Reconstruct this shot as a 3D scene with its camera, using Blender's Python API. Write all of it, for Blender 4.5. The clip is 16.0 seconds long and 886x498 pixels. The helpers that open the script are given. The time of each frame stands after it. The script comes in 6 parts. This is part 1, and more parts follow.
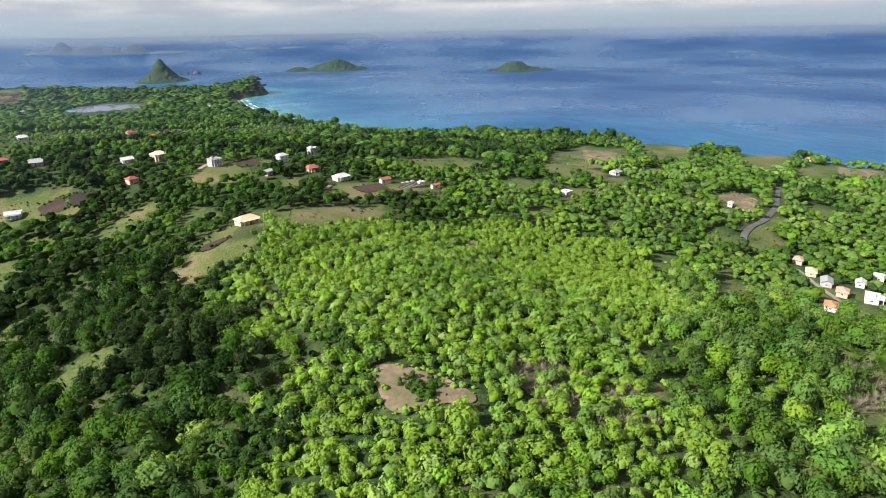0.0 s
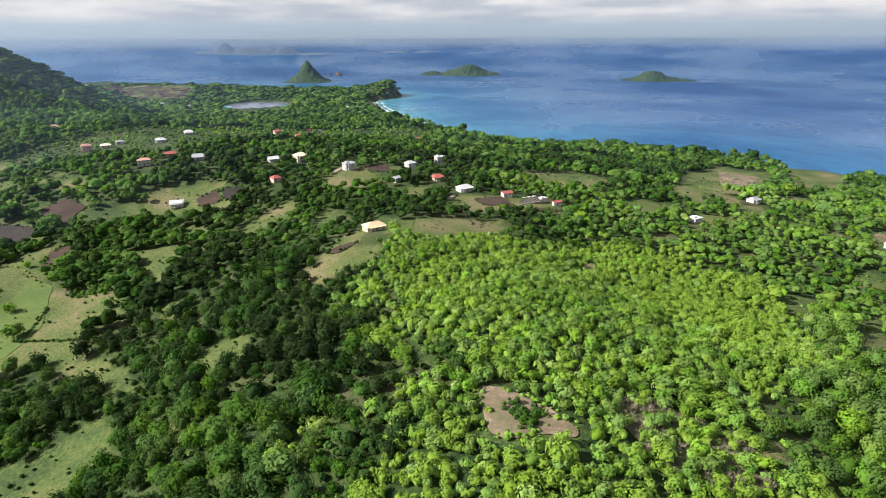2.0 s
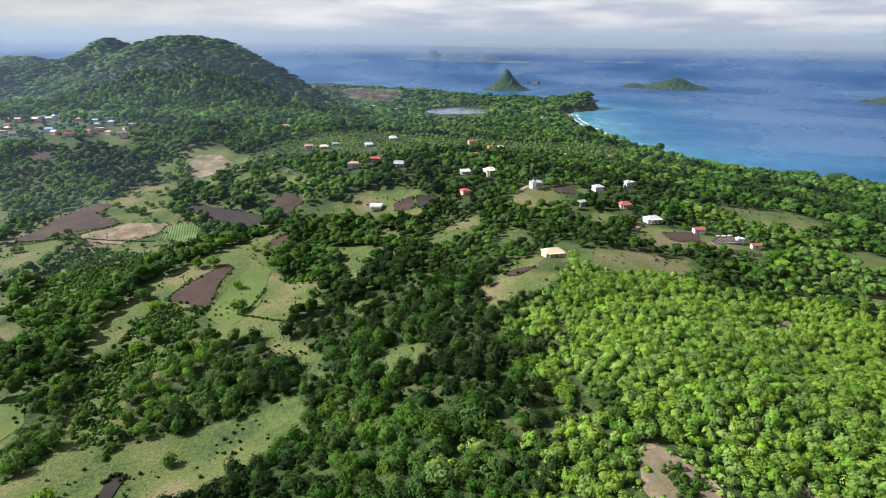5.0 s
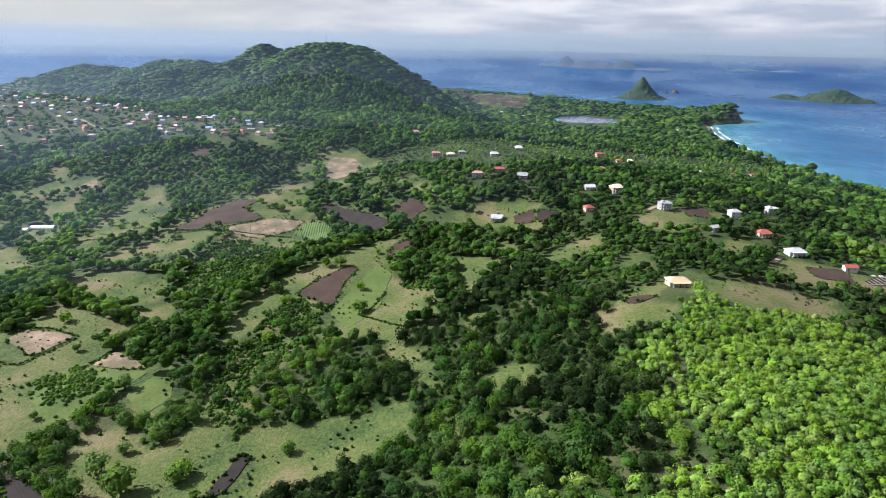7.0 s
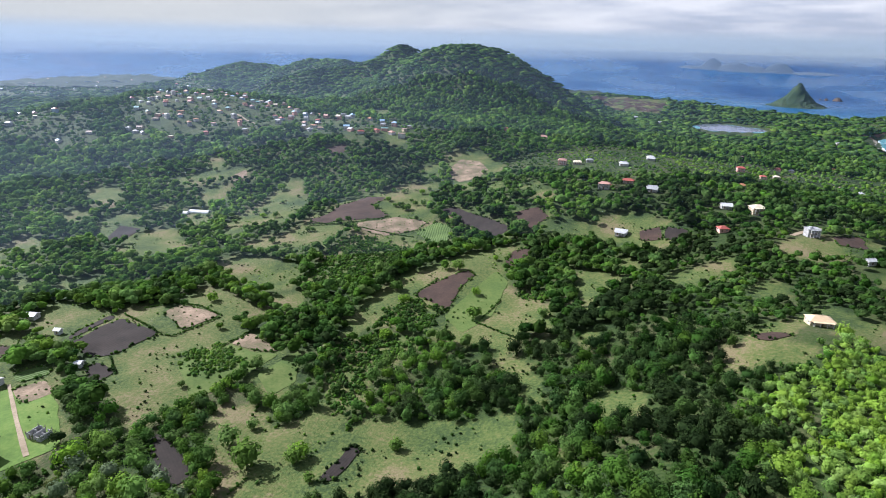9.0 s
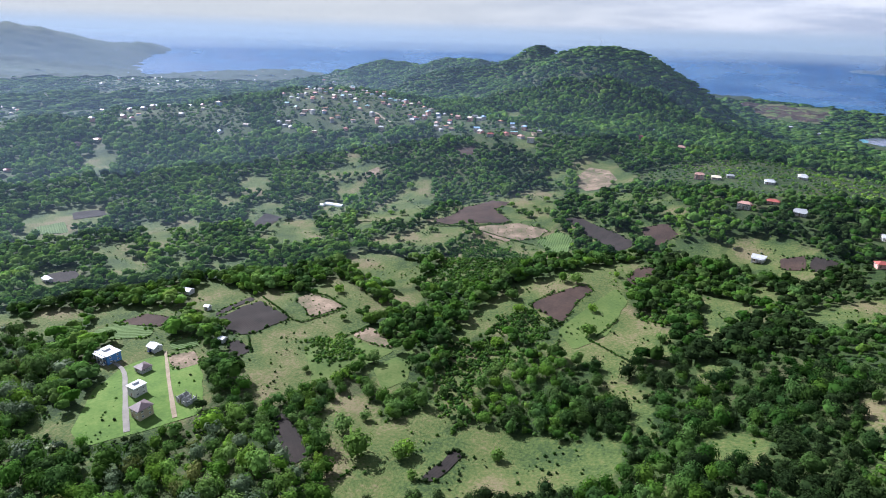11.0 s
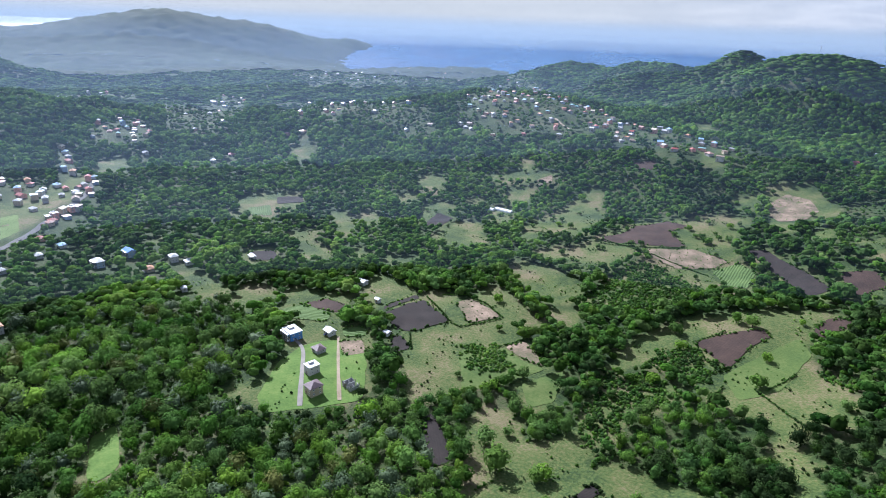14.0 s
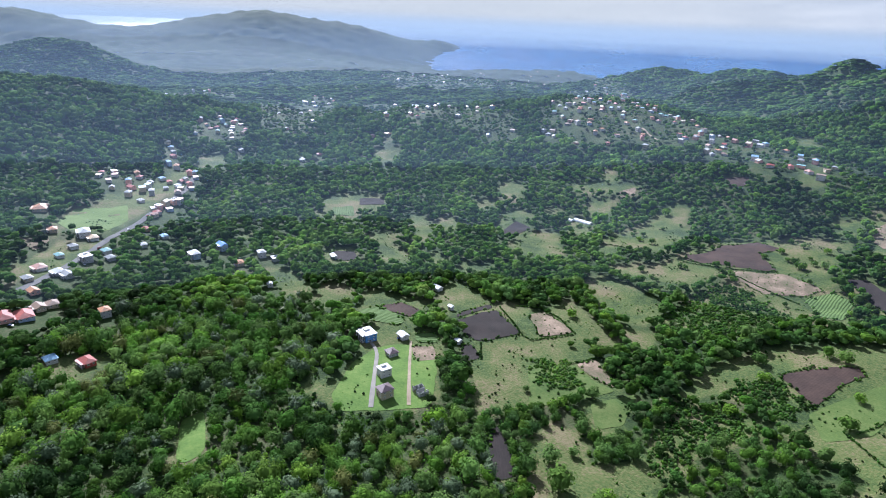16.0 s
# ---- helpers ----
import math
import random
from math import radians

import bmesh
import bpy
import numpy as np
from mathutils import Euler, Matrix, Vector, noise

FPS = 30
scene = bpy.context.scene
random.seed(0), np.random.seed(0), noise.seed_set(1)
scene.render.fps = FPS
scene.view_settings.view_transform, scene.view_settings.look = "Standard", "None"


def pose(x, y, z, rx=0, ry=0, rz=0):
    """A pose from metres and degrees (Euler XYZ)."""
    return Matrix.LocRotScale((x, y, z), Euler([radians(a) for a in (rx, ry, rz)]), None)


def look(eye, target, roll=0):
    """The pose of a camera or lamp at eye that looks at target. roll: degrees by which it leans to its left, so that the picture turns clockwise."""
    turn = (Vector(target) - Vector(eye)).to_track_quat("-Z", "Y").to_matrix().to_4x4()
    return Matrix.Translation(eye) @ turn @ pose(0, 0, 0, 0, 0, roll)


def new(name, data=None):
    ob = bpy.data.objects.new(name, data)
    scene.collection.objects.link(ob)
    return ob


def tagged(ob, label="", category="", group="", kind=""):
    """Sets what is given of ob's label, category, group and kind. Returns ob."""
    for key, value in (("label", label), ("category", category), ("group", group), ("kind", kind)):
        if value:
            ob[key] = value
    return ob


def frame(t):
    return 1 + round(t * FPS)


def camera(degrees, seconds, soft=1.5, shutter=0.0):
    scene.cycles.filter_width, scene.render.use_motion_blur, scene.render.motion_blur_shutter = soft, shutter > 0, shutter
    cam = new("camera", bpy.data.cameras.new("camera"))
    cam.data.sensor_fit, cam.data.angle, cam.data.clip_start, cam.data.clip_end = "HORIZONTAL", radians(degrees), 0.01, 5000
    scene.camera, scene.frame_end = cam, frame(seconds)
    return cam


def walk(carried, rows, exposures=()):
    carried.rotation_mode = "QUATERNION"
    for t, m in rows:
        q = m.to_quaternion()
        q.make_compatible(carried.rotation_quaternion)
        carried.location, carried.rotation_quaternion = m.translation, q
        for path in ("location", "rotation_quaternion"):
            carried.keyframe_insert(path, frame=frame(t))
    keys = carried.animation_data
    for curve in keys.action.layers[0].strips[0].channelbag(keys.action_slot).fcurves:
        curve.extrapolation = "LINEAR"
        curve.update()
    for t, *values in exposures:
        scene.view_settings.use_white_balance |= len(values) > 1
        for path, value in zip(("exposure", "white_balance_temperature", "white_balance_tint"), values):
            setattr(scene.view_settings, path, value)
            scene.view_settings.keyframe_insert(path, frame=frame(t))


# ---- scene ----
cam = camera(73.24, 16.0, soft=1.0)
PATH = [
    (0, (-0.00, -0.00, 200.00), (115.13, 256.49, 95.31), -1.03),
    (0.5, (-0.30, -0.88, 202.17), (101.52, 261.40, 98.06), -0.84),
    (1, (-0.65, -1.71, 204.30), (87.55, 265.72, 100.84), -0.62),
    (1.5, (-0.86, -2.38, 206.42), (73.47, 269.45, 103.54), -0.45),
    (2, (-1.07, -3.04, 208.56), (59.05, 272.54, 106.39), -0.27),
    (2.5, (-1.33, -3.84, 210.81), (44.47, 274.70, 109.21), -0.11),
    (3, (-1.50, -4.71, 213.04), (29.62, 276.07, 112.08), 0.07),
    (3.5, (-1.75, -5.49, 215.25), (14.71, 276.70, 114.77), 0.22),
    (4, (-1.76, -6.29, 217.35), (-0.05, 276.54, 117.35), 0.35),
    (6.5, (-1.86, -8.09, 226.61), (-73.37, 266.23, 128.45), 0.77),
    (7, (-1.59, -7.90, 228.59), (-87.38, 262.27, 130.35), 0.81),
    (7.5, (-1.30, -7.98, 230.55), (-101.20, 257.25, 132.21), 0.86),
    (8, (-1.12, -8.36, 232.49), (-114.88, 251.09, 133.76), 0.95),
    (8.5, (-1.01, -8.63, 234.35), (-128.00, 244.44, 135.23), 1.04),
    (9, (-0.82, -8.66, 236.39), (-140.96, 237.15, 136.69), 1.13),
    (11.5, (2.33, -9.42, 248.03), (-197.28, 189.57, 145.25), 1.61),
    (12, (2.60, -9.35, 250.28), (-207.12, 178.58, 146.85), 1.70),
    (12.5, (2.92, -9.40, 252.56), (-216.37, 166.92, 148.51), 1.80),
    (13, (3.45, -9.62, 255.21), (-224.69, 154.58, 150.38), 1.88),
    (13.5, (4.15, -9.80, 258.12), (-231.30, 143.27, 152.60), 1.94),
    (14, (5.05, -9.72, 261.03), (-235.27, 135.32, 155.15), 1.97),
    (14.5, (5.76, -9.96, 263.61), (-239.42, 126.40, 157.34), 2.02),
    (15, (6.32, -10.62, 265.98), (-243.99, 115.82, 159.41), 2.14),
    (15.5, (6.49, -11.21, 268.08), (-248.56, 105.10, 161.19), 2.28),
    (16, (6.94, -10.83, 270.06), (-250.46, 100.14, 163.14), 2.32),
]
walk(cam, [(t, look(eye, target, roll)) for t, eye, target, roll in PATH], [(0, 1.14, 6450, 13), (4, 1.12, 6200, 14), (7, 1.08, 5950, 16), (12.5, 1.08, 5400, 18), (16, 1.08, 5300, 18)])

# ---- world, sun and sky ----
SUN_AZIMUTH, SUN_ELEVATION = 90, 36  # degrees to the left of +y, and above the horizon
world = bpy.data.worlds.new("sky")
scene.world = world
world.use_nodes = True
wn, wl = world.node_tree.nodes, world.node_tree.links
wn.clear()
w_out, w_bg = wn.new("ShaderNodeOutputWorld"), wn.new("ShaderNodeBackground")
w_sky = wn.new("ShaderNodeTexSky")
w_sky.sky_type, w_sky.sun_disc = "NISHITA", False
w_sky.sun_elevation, w_sky.sun_rotation = radians(SUN_ELEVATION), radians(-SUN_AZIMUTH)
w_sky.air_density, w_sky.dust_density = 1.0, 2.5
w_dim = wn.new("ShaderNodeMix")
w_dim.data_type, w_dim.blend_type = "RGBA", "MULTIPLY"
w_dim.inputs["Factor"].default_value = 1
w_dim.inputs["B"].default_value = (0.085, 0.085, 0.085, 1)
w_coord, w_map, w_noise, w_ramp = (wn.new("ShaderNode" + k) for k in ("TexCoord", "Mapping", "TexNoise", "ValToRGB"))
w_map.inputs["Scale"].default_value = (2.2, 2.2, 16.0)
w_noise.inputs["Scale"].default_value, w_noise.inputs["Detail"].default_value, w_noise.inputs["Roughness"].default_value = 2.6, 7, 0.58
w_ramp.color_ramp.elements[0].position, w_ramp.color_ramp.elements[0].color = 0.40, (0.40, 0.435, 0.475, 1)
w_ramp.color_ramp.elements[1].position, w_ramp.color_ramp.elements[1].color = 0.62, (0.66, 0.66, 0.64, 1)
w_mix = wn.new("ShaderNodeMix")
w_mix.data_type = "RGBA"
wl.new(w_coord.outputs["Generated"], w_map.inputs["Vector"])
wl.new(w_map.outputs["Vector"], w_noise.inputs["Vector"])
wl.new(w_noise.outputs["Fac"], w_ramp.inputs["Fac"])
wl.new(w_sky.outputs["Color"], w_dim.inputs["A"])
wl.new(w_dim.outputs["Result"], w_mix.inputs["A"])
wl.new(w_ramp.outputs["Color"], w_mix.inputs["B"])
# broken cloud: dense low over the sea, opening to blue overhead
w_tilt, w_open = wn.new("ShaderNodeSeparateXYZ"), wn.new("ShaderNodeMapRange")
w_open.inputs["From Min"].default_value, w_open.inputs["From Max"].default_value = 0.12, 0.8
w_open.inputs["To Min"].default_value, w_open.inputs["To Max"].default_value = 0.96, 0.25
wl.new(w_coord.outputs["Generated"], w_tilt.inputs["Vector"])
wl.new(w_tilt.outputs["Z"], w_open.inputs["Value"])
wl.new(w_open.outputs["Result"], w_mix.inputs["Factor"])
# pale blue haze low over the horizon
w_split, w_low, w_haze = wn.new("ShaderNodeSeparateXYZ"), wn.new("ShaderNodeMapRange"), wn.new("ShaderNodeMix")
w_haze.data_type = "RGBA"
w_low.inputs["From Min"].default_value, w_low.inputs["From Max"].default_value = -0.008, 0.020
w_low.interpolation_type = "SMOOTHSTEP"
w_haze.inputs["A"].default_value = (0.275, 0.34, 0.385, 1)
wl.new(w_coord.outputs["Generated"], w_split.inputs["Vector"])
wl.new(w_split.outputs["Z"], w_low.inputs["Value"])
wl.new(w_low.outputs["Result"], w_haze.inputs["Factor"])
wl.new(w_mix.outputs["Result"], w_haze.inputs["B"])
# thin cloud glows paler and warmer towards the sun
w_dot, w_near, w_glow = wn.new("ShaderNodeVectorMath"), wn.new("ShaderNodeMapRange"), wn.new("ShaderNodeMix")
w_dot.operation, w_near.interpolation_type, w_glow.data_type = "DOT_PRODUCT", "SMOOTHSTEP", "RGBA"
w_dot.inputs[1].default_value = (-math.sin(radians(SUN_AZIMUTH)), math.cos(radians(SUN_AZIMUTH)), 0)
w_near.inputs["From Min"].default_value, w_near.inputs["From Max"].default_value = 0.10, 0.90
w_near.inputs["To Max"].default_value = 0.9
w_glow.inputs["B"].default_value = (0.50, 0.50, 0.44, 1)
wl.new(w_coord.outputs["Generated"], w_dot.inputs[0])
wl.new(w_dot.outputs["Value"], w_near.inputs["Value"])
wl.new(w_near.outputs["Result"], w_glow.inputs["Factor"])
wl.new(w_haze.outputs["Result"], w_glow.inputs["A"])
wl.new(w_glow.outputs["Result"], w_bg.inputs["Color"])
w_bg.inputs["Strength"].default_value = 0.66
wl.new(w_bg.outputs["Background"], w_out.inputs["Surface"])

sun = new("sun", bpy.data.lights.new("sun", "SUN"))
sun.data.energy, sun.data.angle, sun.data.color = 5.0, radians(0.6), (1.0, 0.95, 0.86)
_az, _el = radians(SUN_AZIMUTH), radians(SUN_ELEVATION)
sun.matrix_world = look((0, 0, 0), (math.sin(_az) * math.cos(_el), -math.cos(_az) * math.cos(_el), -math.sin(_el)))


# ---- materials ----
def material(name, low, high, scale=1.0, rough=0.9, detail_scale=None, bump=0.0, bump_scale=None, metal=0.0, per_object=0.0, translucent=0.0, tone=False, island=0.0, stretch=(1, 1, 1), specular=0.3, spread=None):
    """A surface between two colours, mottled at two scales, with fine relief. tone: take a third of the mix from the mesh's own 'tone'."""
    mat = bpy.data.materials.new(name)
    mat.use_nodes = True
    n, l = mat.node_tree.nodes, mat.node_tree.links
    bsdf = n["Principled BSDF"]
    bsdf.inputs["Roughness"].default_value, bsdf.inputs["Metallic"].default_value = rough, metal
    bsdf.inputs["Specular IOR Level"].default_value = specular
    where, mapping = n.new("ShaderNodeNewGeometry"), n.new("ShaderNodeMapping")
    mapping.inputs["Scale"].default_value = stretch
    l.new(where.outputs["Position"], mapping.inputs["Vector"])
    big, small = n.new("ShaderNodeTexNoise"), n.new("ShaderNodeTexNoise")
    big.inputs["Scale"].default_value, big.inputs["Detail"].default_value = scale, 5
    small.inputs["Scale"].default_value, small.inputs["Detail"].default_value = detail_scale or scale * 9, 4
    for tex in (big, small):
        l.new(mapping.outputs["Vector"], tex.inputs["Vector"])
    terms = [(big.outputs["Fac"], 1.0), (small.outputs["Fac"], 0.6)]
    if tone:
        attribute = n.new("ShaderNodeAttribute")
        attribute.attribute_name = "tone"
        terms.append((attribute.outputs["Fac"], 1.6))
    if island:
        terms.append((where.outputs["Random Per Island"], island))
    if per_object:
        info = n.new("ShaderNodeObjectInfo")
        terms.append((info.outputs["Random"], per_object))
    total, weight = None, sum(w for _, w in terms)
    for socket, w in terms:
        m = n.new("ShaderNodeMath")
        m.operation = "MULTIPLY_ADD"
        l.new(socket, m.inputs[0])
        m.inputs[1].default_value = w / weight
        if total is None:
            m.inputs[2].default_value = 0
        else:
            l.new(total, m.inputs[2])
        total = m.outputs[0]
    ramp = n.new("ShaderNodeValToRGB")
    spread = spread or 0.18 if not (tone or island or per_object) else 0.26
    colours = [low, high] if len(low) == 3 and not isinstance(low[0], tuple) else list(low)
    ramp.color_ramp.elements[0].position, ramp.color_ramp.elements[1].position = 0.5 - spread, 0.5 + spread
    ramp.color_ramp.elements[0].color, ramp.color_ramp.elements[1].color = (*colours[0], 1), (*colours[-1], 1)
    for i, colour in enumerate(colours[1:-1], 1):
        ramp.color_ramp.elements.new(0.5 - spread + 2 * spread * i / (len(colours) - 1)).color = (*colour, 1)
    l.new(total, ramp.inputs["Fac"])
    l.new(ramp.outputs["Color"], bsdf.inputs["Base Color"])
    if bump:
        relief, fine = n.new("ShaderNodeBump"), n.new("ShaderNodeTexNoise")
        fine.inputs["Scale"].default_value, fine.inputs["Detail"].default_value = bump_scale or scale * 20, 5
        l.new(mapping.outputs["Vector"], fine.inputs["Vector"])
        relief.inputs["Strength"].default_value, relief.inputs["Distance"].default_value = 0.7, bump
        l.new(fine.outputs["Fac"], relief.inputs["Height"])
        l.new(relief.outputs["Normal"], bsdf.inputs["Normal"])
    if translucent:
        leaf, both = n.new("ShaderNodeBsdfTranslucent"), n.new("ShaderNodeMixShader")
        l.new(ramp.outputs["Color"], leaf.inputs["Color"])
        both.inputs["Fac"].default_value = translucent
        l.new(bsdf.outputs["BSDF"], both.inputs[1])
        l.new(leaf.outputs["BSDF"], both.inputs[2])
        l.new(both.outputs["Shader"], n["Material Output"].inputs["Surface"])
    return mat


def furrowed(mat, period, depth, strength=0.2):
    """Furrows along the thing's own x axis."""
    n, l = mat.node_tree.nodes, mat.node_tree.links
    wave, relief, coord = n.new("ShaderNodeTexWave"), n.new("ShaderNodeBump"), n.new("ShaderNodeTexCoord")
    wave.bands_direction = "Y"
    wave.inputs["Scale"].default_value, wave.inputs["Distortion"].default_value, wave.inputs["Detail"].default_value, wave.inputs["Detail Scale"].default_value = 6.28 / period / 20, 4.0, 4, 0.7
    l.new(coord.outputs["Object"], wave.inputs["Vector"])
    relief.inputs["Strength"].default_value, relief.inputs["Distance"].default_value = strength, depth
    l.new(wave.outputs["Fac"], relief.inputs["Height"])
    l.new(relief.outputs["Normal"], n["Principled BSDF"].inputs["Normal"])
    return mat


def corrugated(name, colour, period=0.22):
    """Ribbed sheet roofing with stains."""
    pale = tuple(min(1, c * 1.15 + 0.02) for c in colour)
    dull = tuple(c * 0.72 for c in colour)
    mat = material(name, dull, pale, 0.35, 0.5, 2.5, per_object=0.5, specular=0.4)
    n, l = mat.node_tree.nodes, mat.node_tree.links
    wave, relief, coord = n.new("ShaderNodeTexWave"), n.new("ShaderNodeBump"), n.new("ShaderNodeTexCoord")
    wave.inputs["Scale"].default_value = 1 / period / 3
    l.new(coord.outputs["Object"], wave.inputs["Vector"])
    l.new(wave.outputs["Fac"], relief.inputs["Height"])
    relief.inputs["Strength"].default_value, relief.inputs["Distance"].default_value = 0.5, 0.03
    l.new(relief.outputs["Normal"], n["Principled BSDF"].inputs["Normal"])
    return mat


LEAF_LOW, LEAF_MID, LEAF_HIGH = (0.017, 0.040, 0.011), (0.066, 0.132, 0.029), (0.235, 0.375, 0.075)
M_LEAF = material("leaves", (LEAF_LOW, LEAF_MID, (0.128, 0.225, 0.046), LEAF_HIGH), None, 0.02, 0.85, 0.25, translucent=0.40, tone=True, island=0.20, specular=0.03)


def vary_trees(mat):
    """Give each tree a hue of its own, from yellowish to bluish green, some of them dull; read from the last digits of its tone."""
    n, l = mat.node_tree.nodes, mat.node_tree.links
    ramp, tint = next(x for x in n if x.bl_idname == "ShaderNodeValToRGB"), next(x for x in n if x.bl_idname == "ShaderNodeAttribute")
    hue = n.new("ShaderNodeHueSaturation")
    fed = [k.to_socket for k in ramp.outputs["Color"].links]

    def digits(times, low, high, target):
        grow, rest, fit = n.new("ShaderNodeMath"), n.new("ShaderNodeMath"), n.new("ShaderNodeMapRange")
        grow.operation, rest.operation = "MULTIPLY", "FRACT"
        grow.inputs[1].default_value = times
        fit.inputs["To Min"].default_value, fit.inputs["To Max"].default_value = low, high
        l.new(tint.outputs["Fac"], grow.inputs[0])
        l.new(grow.outputs[0], rest.inputs[0])
        l.new(rest.outputs[0], fit.inputs["Value"])
        l.new(fit.outputs["Result"], target)

    digits(57.3, 0.487, 0.512, hue.inputs["Hue"])
    digits(91.7, 0.92, 1.14, hue.inputs["Saturation"])
    digits(133.1, 0.84, 1.20, hue.inputs["Value"])
    l.new(ramp.outputs["Color"], hue.inputs["Color"])
    for socket in fed:
        l.new(hue.outputs["Color"], socket)


vary_trees(M_LEAF)
M_LEAF_SILVER = material("silvery_leaves", ((0.030, 0.052, 0.026), (0.085, 0.125, 0.060), (0.17, 0.22, 0.12)), None, 0.02, 0.55, 0.25, translucent=0.2, tone=True, island=0.3, specular=0.05)
M_LEAF_RUSSET = material("russet_leaves", ((0.030, 0.048, 0.012), (0.090, 0.112, 0.028), (0.175, 0.190, 0.052)), None, 0.02, 0.6, 0.25, translucent=0.25, tone=True, island=0.3, specular=0.03)
M_BARK = material("bark", (0.06, 0.045, 0.03), (0.16, 0.13, 0.10), 0.8, 0.95, 6, bump=0.05)
M_PALM = material("palm_leaves", (0.05, 0.09, 0.02), (0.16, 0.19, 0.05), 0.2, 0.5, 2, translucent=0.2, island=0.6)
M_SOIL = {"dark_soil": furrowed(material("dark_soil", (0.010, 0.008, 0.007), (0.028, 0.021, 0.018), 0.09, 0.95, 0.7), 1.5, 0.22),
          "red_soil": furrowed(material("red_soil", (0.024, 0.015, 0.012), (0.062, 0.038, 0.028), 0.07, 0.95, 0.6), 1.8, 0.22),
          "crop": furrowed(material("crop_rows", (0.045, 0.085, 0.018), (0.095, 0.15, 0.035), 0.06, 0.9, 0.7), 2.4, 0.7, 0.6),
          "lawn": material("rough_grass", ((0.042, 0.078, 0.015), (0.068, 0.106, 0.021), (0.105, 0.130, 0.036)), None, 0.05, 0.95, 0.5, bump=0.4, bump_scale=0.7),
          "pitch": material("mown_grass", (0.085, 0.135, 0.030), (0.125, 0.175, 0.046), 0.03, 0.95, 0.3),
          "lush": material("lush_grass", ((0.050, 0.100, 0.016), (0.085, 0.150, 0.024), (0.135, 0.185, 0.042)), None, 0.05, 0.95, 0.5, bump=0.4, bump_scale=0.7),
          "dry_grass": material("dry_grass", ((0.050, 0.078, 0.020), (0.085, 0.095, 0.038), (0.15, 0.125, 0.075)), None, 0.07, 0.95, 0.5, bump=0.3, bump_scale=0.8),
          "pale_soil": material("pale_soil", ((0.085, 0.09, 0.04), (0.15, 0.115, 0.075), (0.27, 0.20, 0.14)), None, 0.08, 0.95, 0.6, bump=0.25, bump_scale=0.9, spread=0.15)}
M_TWIG = material("dry_twigs", (0.11, 0.10, 0.065), (0.24, 0.205, 0.15), 0.1, 0.9, 0.8, island=0.6)
M_CLIFF = material("red_cliff", (0.11, 0.065, 0.045), (0.24, 0.15, 0.105), 0.04, 0.95, 0.3, bump=0.8, bump_scale=0.15)
M_ASPHALT = material("asphalt", (0.06, 0.06, 0.06), (0.13, 0.13, 0.125), 0.06, 0.9, 1.2)
M_CONCRETE = material("concrete", (0.16, 0.148, 0.132), (0.26, 0.24, 0.21), 0.15, 0.9, 1.6)
M_DIRT = material("dirt", (0.18, 0.14, 0.09), (0.34, 0.28, 0.20), 0.1, 0.95, 1.0)
M_SAND = material("sand", (0.26, 0.22, 0.165), (0.42, 0.37, 0.29), 0.03, 0.95, 0.4)
M_FOAM = material("foam", (0.55, 0.60, 0.62), (0.85, 0.87, 0.88), 0.05, 0.6, 0.5)
M_ROCK = material("rock", (0.05, 0.04, 0.035), (0.16, 0.12, 0.09), 0.03, 0.95, 0.3, bump=0.6, bump_scale=0.2)
WALLS = {"white": (0.50, 0.49, 0.47), "cream": (0.48, 0.40, 0.28), "pink": (0.62, 0.36, 0.30), "blue": (0.10, 0.24, 0.52), "paleblue": (0.34, 0.43, 0.56), "grey": (0.36, 0.36, 0.36), "red": (0.45, 0.09, 0.07)}
ROOFS = {"white": (0.50, 0.51, 0.52), "grey": (0.30, 0.31, 0.32), "red": (0.34, 0.085, 0.065), "pink": (0.44, 0.25, 0.20), "orange": (0.44, 0.21, 0.10), "buff": (0.56, 0.42, 0.26),
         "cream": (0.70, 0.62, 0.46), "brown": (0.26, 0.18, 0.13), "blue": (0.06, 0.20, 0.62), "lightblue": (0.30, 0.48, 0.66), "teal": (0.22, 0.42, 0.42), "purple": (0.13, 0.09, 0.095)}
M_WALL = {k: material(k + "_wall_paint", tuple(v * 0.8 for v in c), tuple(min(0.85, v * 1.08) for v in c), 0.25, 0.85, 2.0) for k, c in WALLS.items()}
M_ROOF = {k: corrugated(k + "_roof_sheet", c) for k, c in ROOFS.items()}
M_FRAME = material("window_frame_paint", (0.62, 0.61, 0.58), (0.78, 0.77, 0.74), 1.0, 0.6, 5)
M_PANE = material("window_glass", (0.02, 0.025, 0.03), (0.05, 0.06, 0.07), 0.4, 0.08, 2, specular=0.6)
M_DOOR = material("door_wood", (0.14, 0.08, 0.05), (0.26, 0.16, 0.10), 0.8, 0.6, 6)
M_STEEL = material("galvanised_steel", (0.38, 0.39, 0.40), (0.55, 0.56, 0.57), 0.6, 0.45, 4, metal=0.7)
M_FILM = material("greenhouse_film", (0.70, 0.72, 0.72), (0.84, 0.85, 0.85), 0.3, 0.4, 2)


